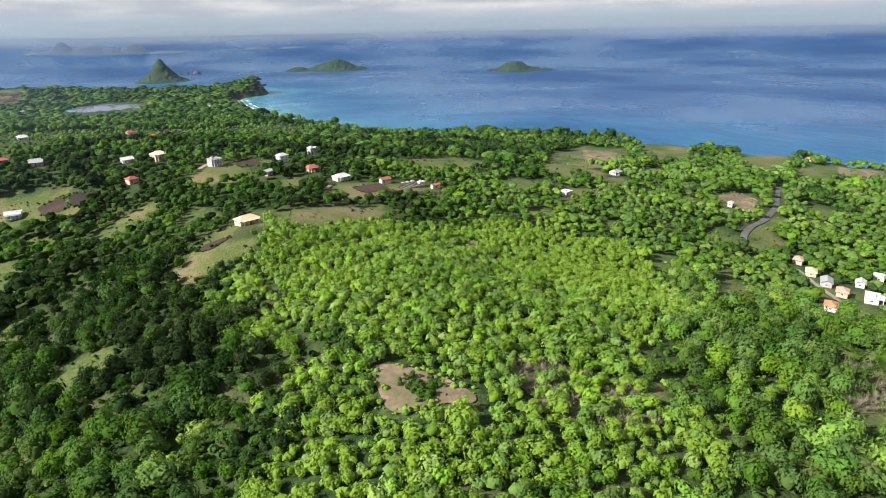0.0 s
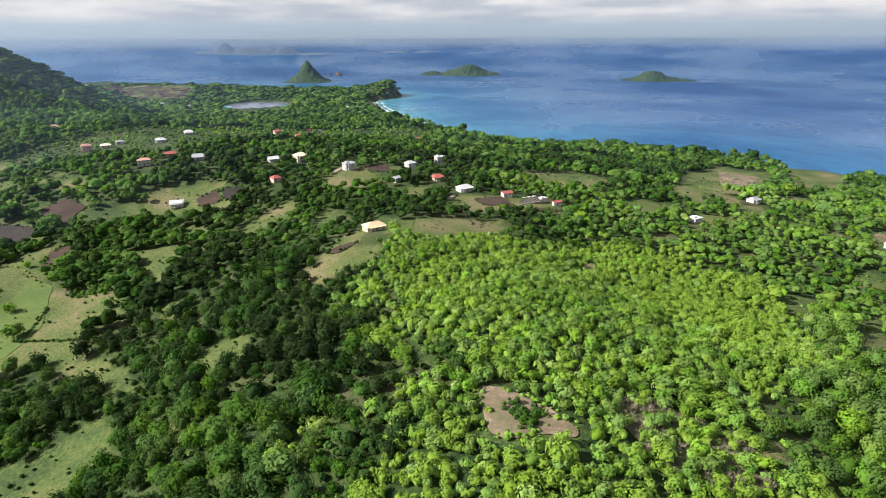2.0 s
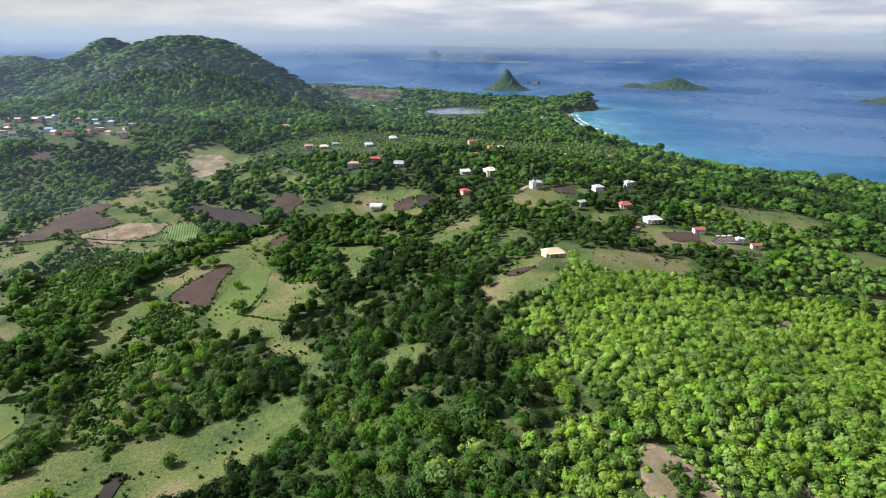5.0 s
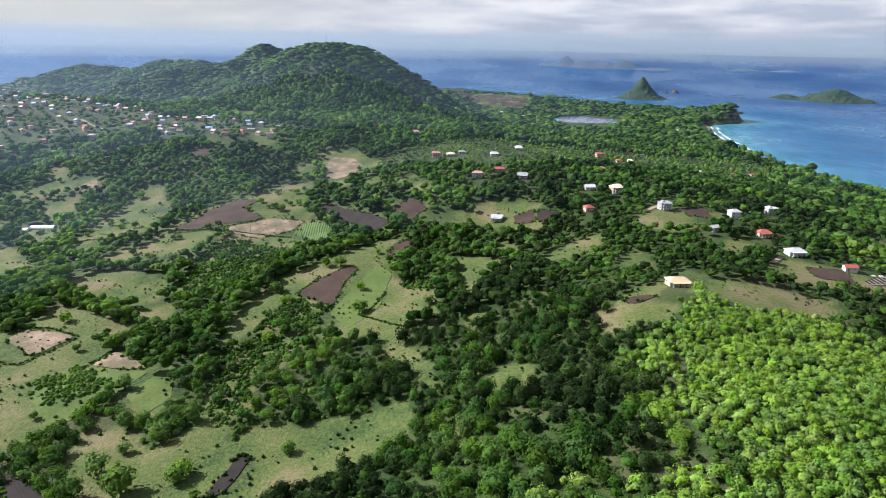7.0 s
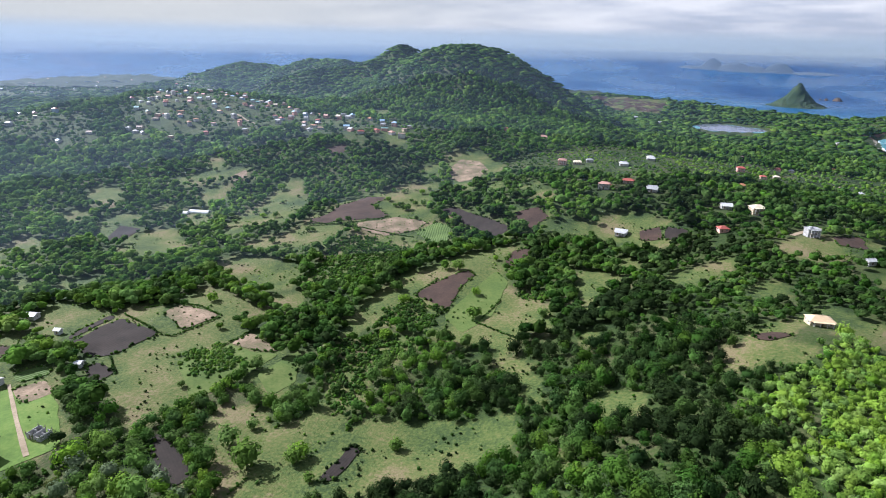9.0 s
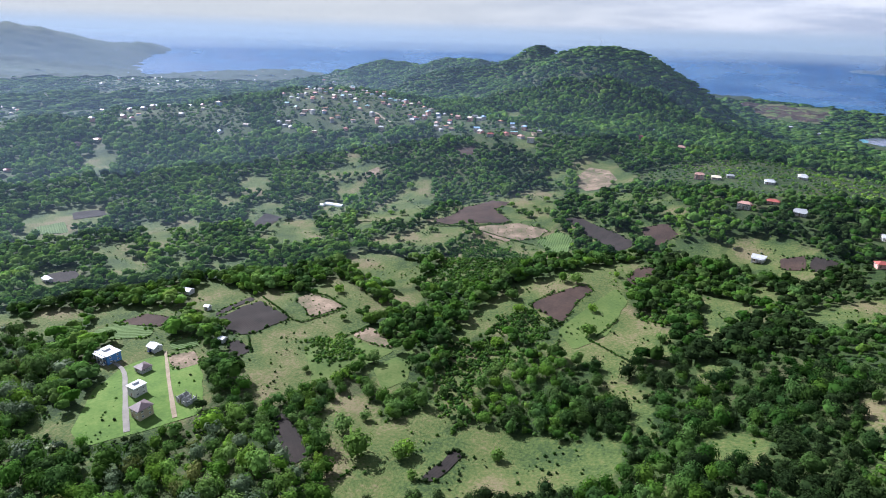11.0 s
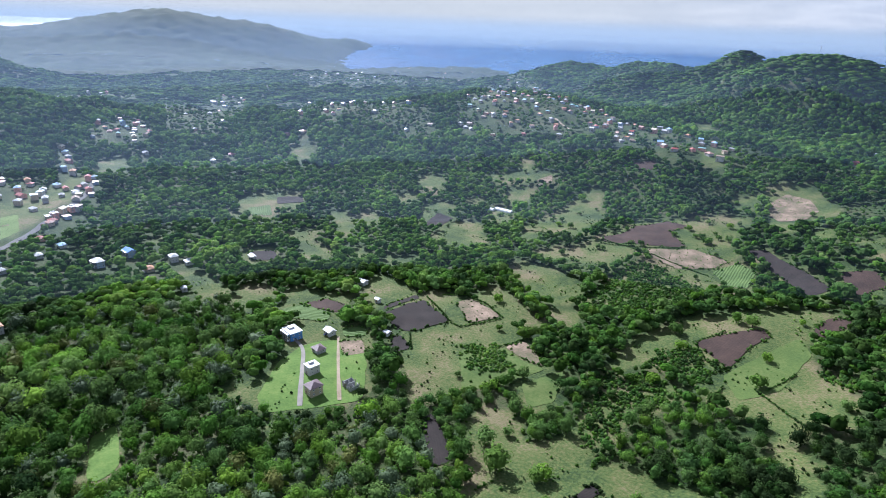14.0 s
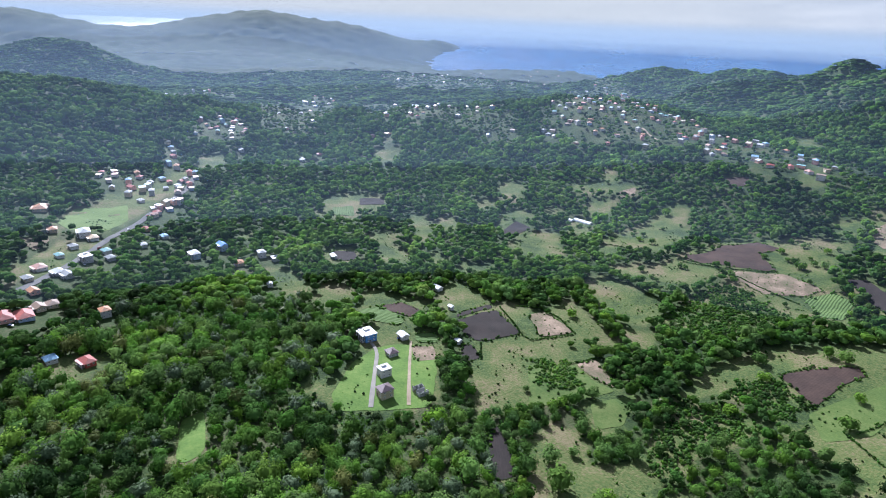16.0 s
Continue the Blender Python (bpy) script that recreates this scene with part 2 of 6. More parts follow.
def ground_material():
    """Meadow: green and dry grass in patches; undergrowth, with tree shade painted in, where 'wood' says that trees
    stand.
    """
    mat = material("meadow", ((0.026, 0.050, 0.011), (0.056, 0.086, 0.018), (0.086, 0.102, 0.028), (0.140, 0.118, 0.060)), None, 0.026, 0.95, 0.55, bump=1.1, bump_scale=0.8, spread=0.11)
    n, l = mat.node_tree.nodes, mat.node_tree.links
    ramp = next(x for x in n if x.bl_idname == "ShaderNodeValToRGB")
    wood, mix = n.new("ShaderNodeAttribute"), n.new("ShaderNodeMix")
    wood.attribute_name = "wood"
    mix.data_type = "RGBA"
    shaded_floor = n.new("ShaderNodeMix")
    shaded_floor.data_type, shaded_floor.blend_type = "RGBA", "MULTIPLY"
    shaded_floor.inputs["Factor"].default_value, shaded_floor.inputs["B"].default_value = 1, (0.42, 0.55, 0.42, 1)
    l.new(ramp.outputs["Color"], shaded_floor.inputs["A"])
    l.new(shaded_floor.outputs["Result"], mix.inputs["B"])
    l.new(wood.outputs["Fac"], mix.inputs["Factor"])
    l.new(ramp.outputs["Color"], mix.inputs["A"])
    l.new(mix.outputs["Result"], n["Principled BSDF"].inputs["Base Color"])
    return mat


def sea_material():
    """Deep blue water, turquoise over the shallows, with wind ripples; wave shading and sky sheen are painted into the
    colour.
    """
    mat = bpy.data.materials.new("sea_water")
    mat.use_nodes = True
    n, l = mat.node_tree.nodes, mat.node_tree.links
    bsdf = n["Principled BSDF"]
    bsdf.inputs["Roughness"].default_value, bsdf.inputs["IOR"].default_value = 0.3, 1.33
    bsdf.inputs["Specular IOR Level"].default_value = 0.4
    depth, ramp, where = n.new("ShaderNodeAttribute"), n.new("ShaderNodeValToRGB"), n.new("ShaderNodeNewGeometry")
    depth.attribute_name = "depth"
    ramp.color_ramp.elements[0].color, ramp.color_ramp.elements[1].color = (0.11, 0.28, 0.32, 1), (0.006, 0.070, 0.205, 1)
    for at, colour in ((0.06, (0.045, 0.205, 0.30)), (0.25, (0.013, 0.120, 0.255))):
        ramp.color_ramp.elements.new(at).color = (*colour, 1)
    # broad sheen of the sky, painted as paler and darker water
    patch, mix = n.new("ShaderNodeTexNoise"), n.new("ShaderNodeMix")
    patch.inputs["Scale"].default_value, patch.inputs["Detail"].default_value = 0.0016, 6
    mix.data_type, mix.blend_type = "RGBA", "MULTIPLY"
    shade = n.new("ShaderNodeValToRGB")
    shade.color_ramp.elements[0].position, shade.color_ramp.elements[0].color = 0.34, (0.62, 0.70, 0.80, 1)
    shade.color_ramp.elements[1].position, shade.color_ramp.elements[1].color = 0.66, (1.35, 1.25, 1.15, 1)
    l.new(where.outputs["Position"], patch.inputs["Vector"])
    l.new(patch.outputs["Fac"], shade.inputs["Fac"])
    mix.inputs["Factor"].default_value = 1
    slick = n.new("ShaderNodeMapRange")
    slick.inputs["From Min"].default_value, slick.inputs["From Max"].default_value = 0.35, 0.65
    slick.inputs["To Min"].default_value, slick.inputs["To Max"].default_value = 0.48, 0.14
    l.new(patch.outputs["Fac"], slick.inputs["Value"])
    l.new(slick.outputs["Result"], bsdf.inputs["Roughness"])
    l.new(depth.outputs["Fac"], ramp.inputs["Fac"])
    l.new(ramp.outputs["Color"], mix.inputs["A"])
    l.new(shade.outputs["Color"], mix.inputs["B"])
    # lit and dark sides of the waves, painted into the colour
    facets, crest = n.new("ShaderNodeTexNoise"), n.new("ShaderNodeMix")
    facets.inputs["Scale"].default_value, facets.inputs["Detail"].default_value, facets.inputs["Roughness"].default_value = 0.028, 6, 0.7
    lines = n.new("ShaderNodeValToRGB")
    lines.color_ramp.elements[0].position, lines.color_ramp.elements[0].color = 0.40, (0.62, 0.66, 0.72, 1)
    lines.color_ramp.elements[1].position, lines.color_ramp.elements[1].color = 0.62, (1.35, 1.28, 1.2, 1)
    crest.data_type, crest.blend_type = "RGBA", "MULTIPLY"
    crest.inputs["Factor"].default_value = 0.8
    l.new(facets.outputs["Fac"], lines.inputs["Fac"])
    l.new(mix.outputs["Result"], crest.inputs["A"])
    l.new(lines.outputs["Color"], crest.inputs["B"])
    l.new(crest.outputs["Result"], bsdf.inputs["Base Color"])
    chop, swell, relief, stretch = n.new("ShaderNodeTexNoise"), n.new("ShaderNodeTexNoise"), n.new("ShaderNodeBump"), n.new("ShaderNodeMapping")
    stretch.inputs["Rotation"].default_value, stretch.inputs["Scale"].default_value = (0, 0, radians(35)), (1, 0.35, 1)
    l.new(where.outputs["Position"], stretch.inputs["Vector"])
    chop.inputs["Scale"].default_value, chop.inputs["Detail"].default_value = 0.05, 7
    l.new(stretch.outputs["Vector"], chop.inputs["Vector"])
    l.new(stretch.outputs["Vector"], facets.inputs["Vector"])
    l.new(chop.outputs["Fac"], relief.inputs["Height"])
    relief.inputs["Strength"].default_value, relief.inputs["Distance"].default_value = 0.7, 3.0
    l.new(relief.outputs["Normal"], bsdf.inputs["Normal"])
    return mat


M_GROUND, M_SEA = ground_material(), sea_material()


# ---- building helpers ----
def part(name, bm, mat, parent=None, label=""):
    mesh = bpy.data.meshes.new(name)
    bm.to_mesh(mesh)
    bm.free()
    mesh.materials.append(mat)
    ob = new(name, mesh)
    if parent:
        ob.parent = parent
    return tagged(ob, label=label)


def raw_mesh(name, verts, faces, mat, parent=None, smooth=False, **attributes):
    """A mesh straight from arrays: verts (n, 3), faces (m, 3 or 4), and point attributes."""
    verts, faces = np.asarray(verts, np.float32), np.asarray(faces, np.int32)
    mesh = bpy.data.meshes.new(name)
    k = faces.shape[1]
    mesh.vertices.add(len(verts))
    mesh.vertices.foreach_set("co", verts.ravel())
    mesh.loops.add(faces.size)
    mesh.loops.foreach_set("vertex_index", faces.ravel())
    mesh.polygons.add(len(faces))
    mesh.polygons.foreach_set("loop_start", np.arange(0, faces.size, k, dtype=np.int32))
    mesh.polygons.foreach_set("use_smooth", np.full(len(faces), smooth))
    for key, values in attributes.items():
        mesh.attributes.new(key, "FLOAT", "POINT").data.foreach_set("value", np.asarray(values, np.float32))
    mesh.update(calc_edges=True)
    mesh.materials.append(mat)
    ob = new(name, mesh)
    if parent:
        ob.parent = parent
    return ob


def box_into(bm, x0, y0, z0, x1, y1, z1):
    v = [bm.verts.new((x, y, z)) for z in (z0, z1) for x, y in ((x0, y0), (x1, y0), (x1, y1), (x0, y1))]
    for f in ((3, 2, 1, 0), (4, 5, 6, 7), (0, 1, 5, 4), (1, 2, 6, 5), (2, 3, 7, 6), (3, 0, 4, 7)):
        bm.faces.new([v[i] for i in f])


def ground_at(x, y):
    return float(height(np.array([x]), np.array([y]))[0])


# ---- the lie of the land ----
# spot heights (x, y, z) of the ground, block by block
SPOTS_MOUND = [(44, 132, 103), (142, 280, 82), (29, 318, 100), (11, 399, 88), (110, 434, 89), (177, 437, 83), (0, 0, 96), (70, 210, 102), (-60, 190, 72),
               (-35, 260, 82), (-100, 60, 66), (120, 60, 92), (230, 180, 74), (330, 220, 58), (100, -200, 88)]
SPOTS_VALLEY = [(-32, 507, 89), (-11, 556, 94), (-91, 370, 71), (-113, 395, 63), (-113, 505, 73), (-222, 403, 56), (-191, 332, 51), (-181, 185, 46), (-205, 135, 47),
                (-120, 210, 49), (-350, 210, 41), (-391, 99, 40), (-320, 90, 42), (-450, 195, 38), (-603, 448, 32), (-405, 482, 49), (-264, 517, 54), (-358, 683, 73), (-238, 543, 74),
                (-146, 775, 89), (-324, 857, 92), (-580, 734, 96), (-520, 600, 52), (-620, 9, 38), (-780, -40, 44), (-475, -88, 46), (-766, -112, 48)]
SPOTS_FAR = [(7, 870, 66), (364, 424, 68), (-900, 900, 102), (-1200, 1000, 84), (-1500, 900, 60), (-1090, 337, 60), (-1600, 500, 55), (-1500, 100, 70), (-1150, -120, 85),
             (-1100, -500, 120), (-700, -400, 75), (-350, -350, 70), (-250, -130, 56), (420, 330, 58), (690, 520, 34), (500, 620, 40), (560, 780, 34), (420, 800, 38), (290, 980, 22), (150, 1100, 30)]
SPOTS_SHORE = [(80, 1400, 18), (-150, 1350, 30), (-250, 1990, 1), (-520, 1850, 10), (-440, 2200, 16), (-700, 2500, 26), (-100, 2400, 10), (180, 2260, 18), (285, 2150, 50), (780, 250, 32),
               (700, -600, 60), (-700, 1100, 95), (-2300, 1500, 30), (-2300, 600, 60), (-2500, -600, 120), (-3500, 1500, 15), (-3400, 0, 90), (-1000, -2500, 120), (900, -2500, 60), (-4200, -2000, 150)]
# hills: x, y, rise, spread, steepness
HILLS = [(-791, 1461, 180, 268, 2.2), (-602, 1609, 35, 186, 1.9), (-1122, 1725, 126, 115, 2.2), (-1370, 1687, 90, 263, 3.1), (-1891, 1741, 110, 272, 1.7), (-1466, 1676, 28, 284, 2.3), (-1285, -215, 34, 240, 2.0), (-4120, 760, 150, 500, 2.4),
         (-4080, 220, 150, 520, 2.4), (-3900, -480, 52, 420, 2.4), (-3950, -980, 135, 440, 2.4), (-3980, -180, -22, 200, 2.0), (-2520, -380, 112, 230, 1.9), (-2600, -640, 55, 280, 2.0), (-2400, 130, -38, 480, 2.0), (-1400, -290, 22, 230, 2.0), (-3970, 1760, 55, 230, 3.0), (-3150, 1850, 46, 420, 2.6), (-1080, 800, 55, 230, 2.0), (-1200, 470, 30, 170, 2.0), (-3980, 1300, 135, 460, 2.4), (-4130, 1750, 62, 330, 2.2), (-2950, 2080, 22, 260, 2.2), (275, 2145, 30, 80, 2.8)]
COAST = [(1500, -4800), (1100, -900), (930, 0), (815, 400), (785, 500), (725, 620), (650, 745), (560, 885), (470, 985), (400, 1090), (345, 1170), (313, 1262), (283, 1352), (252, 1480), (232, 1580), (214, 1700), (203, 1850),
         (212, 2005), (300, 2090), (335, 2170), (260, 2290), (90, 2420), (-110, 2500), (-420, 2600), (-650, 2650), (-900, 2750), (-1300, 2700), (-1700, 2350), (-2200, 2150), (-2600, 2150),
         (-3086, 2260), (-3300, 2060), (-3800, 2020), (-4250, 2150), (-4500, 1700), (-4895, 300), (-4500, -4800)]
SPOTS = np.array(SPOTS_MOUND + SPOTS_VALLEY + SPOTS_FAR + SPOTS_SHORE, float)


def plate(r):
    return r * r * np.log(r + 1e-6)


def solve_plate():
    p = SPOTS[:, :2] / 1000
    base = SPOTS[:, 2].copy()
    for hx, hy, rise, spread, steep in HILLS:
        base -= rise * np.exp(-(np.hypot(SPOTS[:, 0] - hx, SPOTS[:, 1] - hy) / spread) ** steep)
    n = len(p)
    a = np.zeros((n + 3, n + 3))
    a[:n, :n] = plate(np.hypot(p[:, None, 0] - p[None, :, 0], p[:, None, 1] - p[None, :, 1])) + np.eye(n) * 2e-4
    a[:n, n], a[:n, n + 1:] = 1, p
    a[n, :n], a[n + 1:, :n] = 1, p.T
    return np.linalg.solve(a, np.concatenate([base, np.zeros(3)]))


PLATE = solve_plate()


def inside(x, y, ring):
    """Which of the places lie inside a ring of corners."""
    hit = np.zeros(np.shape(x), bool)
    for (ax, ay), (bx, by) in zip(ring, ring[1:] + ring[:1]):
        if ay != by:
            hit ^= ((ay > y) != (by > y)) & (x < (bx - ax) * (y - ay) / (by - ay) + ax)
    return hit


def edge_distance(x, y, line, closed=True):
    best = np.full(np.shape(x), 1e9)
    for (ax, ay), (bx, by) in zip(line, line[1:] + (line[:1] if closed else [])):
        dx, dy = bx - ax, by - ay
        k = np.clip(((x - ax) * dx + (y - ay) * dy) / (dx * dx + dy * dy), 0, 1)
        best = np.minimum(best, np.hypot(x - ax - k * dx, y - ay - k * dy))
    return best


def waves(x, y, seed, size):
    """Smooth random relief between about -1 and 1, from a handful of crossed waves."""
    rng = np.random.RandomState(seed)
    total = 0
    for _ in range(7):
        turn, phase, k = rng.uniform(0, 6.28), rng.uniform(0, 6.28), rng.uniform(0.6, 1.7) * 6.28 / size
        total = total + np.sin(k * (x * math.cos(turn) + y * math.sin(turn)) + phase + 0.8 * np.sin(k * 0.6 * (y * math.cos(turn) - x * math.sin(turn))))
    return total / 3.2


def height(x, y):
    x, y = np.asarray(x, float), np.asarray(y, float)
    z = np.zeros(x.shape)
    flat_x, flat_y, out = x.ravel(), y.ravel(), z.ravel()
    for i in range(0, flat_x.size, 20000):
        sx, sy = flat_x[i:i + 20000], flat_y[i:i + 20000]
        r = np.hypot(sx[:, None] - SPOTS[None, :, 0], sy[:, None] - SPOTS[None, :, 1]) / 1000
        out[i:i + 20000] = plate(r) @ PLATE[:-3] + PLATE[-3] + PLATE[-2] * sx / 1000 + PLATE[-1] * sy / 1000
    z = out.reshape(x.shape)
    for hx, hy, rise, spread, steep in HILLS:
        z = z + rise * np.exp(-(np.hypot(x - hx, y - hy) / spread) ** steep)
    far = np.clip((np.hypot(x, y) - 700) / 900, 0, 1)
    z = z + waves(x, y, 5, 130) * (1.0 + 5 * far) + waves(x, y, 9, 38) * (0.35 + 1.5 * far)
    z = np.maximum(z, 3)
    out_sea = edge_distance(x, y, COAST) * np.where(inside(x, y, COAST), 1, -1)
    shore = np.clip(out_sea / 34, 0, 1)
    z = np.where(out_sea > 0, z * (3 * shore ** 2 - 2 * shore ** 3), np.maximum(-12, out_sea * 0.08))
    pond = np.hypot((x + 160) / 95, (y - 1975) / 85)
    return np.where(pond < 1, -1.5, np.where(pond < 1.25, np.minimum(z, -1.5 + (pond - 1) * 18), z))


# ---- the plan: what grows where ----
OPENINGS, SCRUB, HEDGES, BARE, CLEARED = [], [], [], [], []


def opening(ring):
    OPENINGS.append(ring)


def scrub(ring):
    SCRUB.append(ring)


def hedge(line, width):
    HEDGES.append((line, width))


# openings in the woods: meadows, gardens and clearings
opening([(283, 230), (284, 226), (269, 204), (263, 194), (245, 179), (232, 180), (234, 190), (248, 205)])
opening([(-341, 44), (-332, 64), (-298, 73), (-301, 58), (-320, 42)])
opening([(146, 302), (157, 298), (148, 279), (144, 283)])
opening([(43, 142), (40, 128), (43, 124), (48, 122), (55, 122), (62, 119), (67, 127), (64, 134), (59, 143), (50, 151), (43, 154)])
opening([(115, 435), (151, 438), (196, 417), (181, 399), (151, 400), (118, 405)])
opening([(190, 529), (269, 563), (276, 503), (243, 472), (191, 478)])
opening([(433, 626), (555, 709), (566, 631), (417, 476), (375, 468), (311, 426), (307, 455)])
opening([(603, 674), (871, 844), (875, 765), (528, 516)])
opening([(886, 734), (955, 662), (610, 432), (571, 455)])
opening([(427, 465), (482, 486), (435, 431), (396, 424)])
opening([(487, 324), (502, 304), (463, 283), (447, 293)])
opening([(340, 415), (381, 425), (355, 392), (323, 390)])
opening([(417, 356), (467, 372), (446, 331), (395, 300), (397, 324)])
opening([(391, 292), (374, 255), (343, 249), (349, 268)])
opening([(247, 208), (266, 199), (249, 181), (225, 177)])
opening([(249, 439), (289, 433), (272, 407), (238, 414)])
opening([(336, 295), (349, 283), (339, 254), (326, 259)])
opening([(650, 454), (757, 478), (745, 405), (658, 355), (641, 395), (551, 376)])
opening([(337, 225), (345, 214), (323, 180), (338, 168), (304, 150), (281, 159), (309, 196)])
opening([(256, 259), (269, 252), (246, 231), (238, 240)])
opening([(227, 356), (248, 351), (232, 331), (214, 335)])
opening([(263, 318), (282, 317), (275, 303), (256, 303)])
opening([(141, 110), (150, 105), (139, 98), (134, 103)])
opening([(123, 119), (129, 115), (119, 108), (116, 111)])
opening([(186, 97), (214, 99), (184, 82), (167, 84)])
opening([(-713, -157), (-770, -147), (-782, -90), (-721, -85), (-682, -105), (-688, -141)])
opening([(-1016, -9), (-1037, 31), (-969, 26), (-967, -7)])
opening([(-665, -177), (-716, -85), (-909, -8), (-938, -23), (-809, -121), (-642, -164)])
opening([(-555, -164), (-575, -130), (-651, -107), (-656, -147), (-583, -170)])
opening([(-410, -123), (-413, -81), (-392, -75), (-390, -107)])
opening([(-320, -34), (-325, -20), (-280, -20), (-269, -31), (-276, -39)])
opening([(-750, 2444), (-644, 2505), (-433, 2530), (-387, 2159), (-514, 2081)])
opening([(-322, 161), (-316, 151), (-301, 145), (-267, 135), (-258, 135), (-263, 153), (-262, 168), (-261, 189), (-255, 201), (-254, 214), (-260, 237), (-270, 241), (-300, 246), (-309, 244), (-330, 250), (-337, 215), (-346, 211), (-346, 189), (-347, 170)])
opening([(-233, 189), (-224, 191), (-217, 207), (-238, 232), (-244, 243), (-258, 235), (-254, 207)])
opening([(-368, 215), (-346, 211), (-334, 213), (-326, 247), (-377, 253), (-410, 235), (-409, 226)])
opening([(-345, 247), (-326, 247), (-305, 244), (-295, 241), (-298, 265), (-315, 281), (-360, 285), (-391, 288), (-389, 256)])
opening([(-370, 176), (-351, 159), (-320, 154), (-316, 158), (-338, 164), (-341, 172), (-346, 210), (-408, 225), (-416, 219), (-400, 179)])
opening([(-212, 139), (-202, 129), (-173, 111), (-81, 203), (-97, 234), (-119, 225), (-143, 215), (-160, 212), (-171, 189), (-186, 195), (-195, 200), (-198, 183), (-206, 178), (-235, 189), (-246, 174), (-234, 151)])
opening([(-204, 113), (-200, 121), (-210, 129), (-251, 143), (-252, 141)])
opening([(-179, 193), (-177, 213), (-188, 239), (-198, 245), (-218, 264), (-244, 279), (-242, 269), (-226, 255), (-212, 232), (-204, 212), (-192, 188)])
opening([(-229, 277), (-225, 290), (-213, 300), (-195, 300), (-184, 298), (-169, 292), (-152, 293), (-140, 294), (-125, 283), (-121, 291), (-128, 314), (-122, 322), (-108, 320), (-117, 342), (-133, 370), (-158, 379), (-170, 393), (-183, 408), (-180, 425), (-169, 430), (-183, 466), (-204, 464), (-228, 435), (-242, 405), (-254, 383), (-260, 344), (-253, 301), (-237, 272)])
opening([(-131, 283), (-123, 264), (-110, 264), (-101, 255), (-88, 239), (-85, 241), (-93, 263), (-101, 275), (-120, 289), (-128, 289)])
opening([(-80, 302), (-78, 319), (-85, 323), (-85, 301)])
opening([(-50, 226), (-39, 228), (-37, 251), (-55, 253), (-61, 245)])
opening([(-307, 48), (-297, 60), (-287, 73), (-285, 84), (-277, 93), (-287, 103), (-286, 117), (-315, 129), (-358, 152), (-372, 154), (-394, 134), (-408, 110), (-400, 93), (-378, 88), (-357, 78), (-339, 66), (-342, 50), (-327, 42)])
opening([(-395, 130), (-394, 143), (-400, 150), (-414, 158), (-439, 161), (-476, 125), (-464, 116), (-423, 95)])
opening([(-448, 79), (-444, 100), (-479, 112), (-507, 88), (-457, 68)])
opening([(-546, 40), (-506, 48), (-484, 49), (-492, 68), (-537, 71), (-558, 52)])
opening([(-555, 102), (-530, 123), (-551, 137), (-583, 141), (-608, 118), (-589, 105)])
opening([(-525, 151), (-519, 181), (-591, 205), (-604, 172), (-583, 161)])
opening([(-517, 195), (-504, 201), (-530, 225), (-563, 227), (-565, 211), (-545, 198)])
opening([(-396, 178), (-405, 208), (-417, 220), (-460, 213), (-470, 201), (-445, 182), (-407, 167)])
opening([(-475, 215), (-475, 254), (-504, 269), (-515, 241), (-501, 221)])
opening([(-720, 141), (-691, 142), (-685, 167), (-719, 180), (-709, 215), (-780, 240), (-805, 206), (-812, 168), (-779, 141)])
opening([(-692, 120), (-690, 132), (-732, 141), (-731, 128)])
opening([(-598, 160), (-602, 196), (-635, 208), (-635, 171), (-623, 161)])
opening([(-604, 217), (-598, 227), (-619, 247), (-677, 264), (-710, 267), (-693, 240)])
opening([(-630, 257), (-616, 294), (-653, 304), (-683, 288), (-668, 266)])
opening([(-950, 276), (-912, 280), (-922, 292), (-1004, 332), (-1024, 340), (-1031, 322), (-1042, 297), (-940, 251)])
opening([(-519, 301), (-491, 318), (-492, 350), (-548, 382), (-585, 398), (-597, 382), (-584, 349), (-556, 313)])
opening([(-581, 332), (-589, 362), (-645, 404), (-684, 393), (-677, 364), (-612, 324)])
opening([(-701, 344), (-683, 366), (-707, 389), (-737, 372), (-730, 347)])
opening([(-713, 394), (-708, 418), (-745, 442), (-783, 456), (-791, 429), (-769, 402)])
opening([(-602, 461), (-595, 481), (-635, 534), (-657, 529), (-666, 510), (-649, 480)])
opening([(-630, 412), (-629, 439), (-660, 456), (-666, 436), (-652, 416)])
opening([(-549, 406), (-547, 424), (-582, 450), (-619, 449), (-591, 412)])
opening([(-475, 386), (-482, 420), (-470, 439), (-455, 458), (-486, 517), (-568, 593), (-588, 577), (-572, 540), (-553, 502), (-547, 468), (-537, 432), (-490, 384)])
opening([(-693, 494), (-678, 525), (-648, 542), (-620, 545), (-654, 583), (-708, 570), (-727, 540), (-732, 497)])
opening([(-704, 556), (-705, 581), (-742, 603), (-743, 573)])
opening([(-389, 305), (-368, 305), (-333, 303), (-324, 331), (-353, 356), (-397, 361), (-431, 353), (-432, 332), (-424, 316)])
opening([(-317, 285), (-292, 284), (-289, 294), (-317, 318), (-335, 293)])
opening([(-415, 362), (-377, 386), (-406, 405), (-447, 406), (-461, 380)])
opening([(-380, 383), (-364, 398), (-371, 422), (-381, 454), (-408, 471), (-431, 450), (-437, 426), (-429, 408)])
opening([(-385, 454), (-347, 436), (-287, 437), (-259, 463), (-282, 516), (-334, 543), (-352, 586), (-371, 629), (-391, 629), (-438, 573), (-467, 538), (-441, 493), (-450, 468), (-423, 434)])
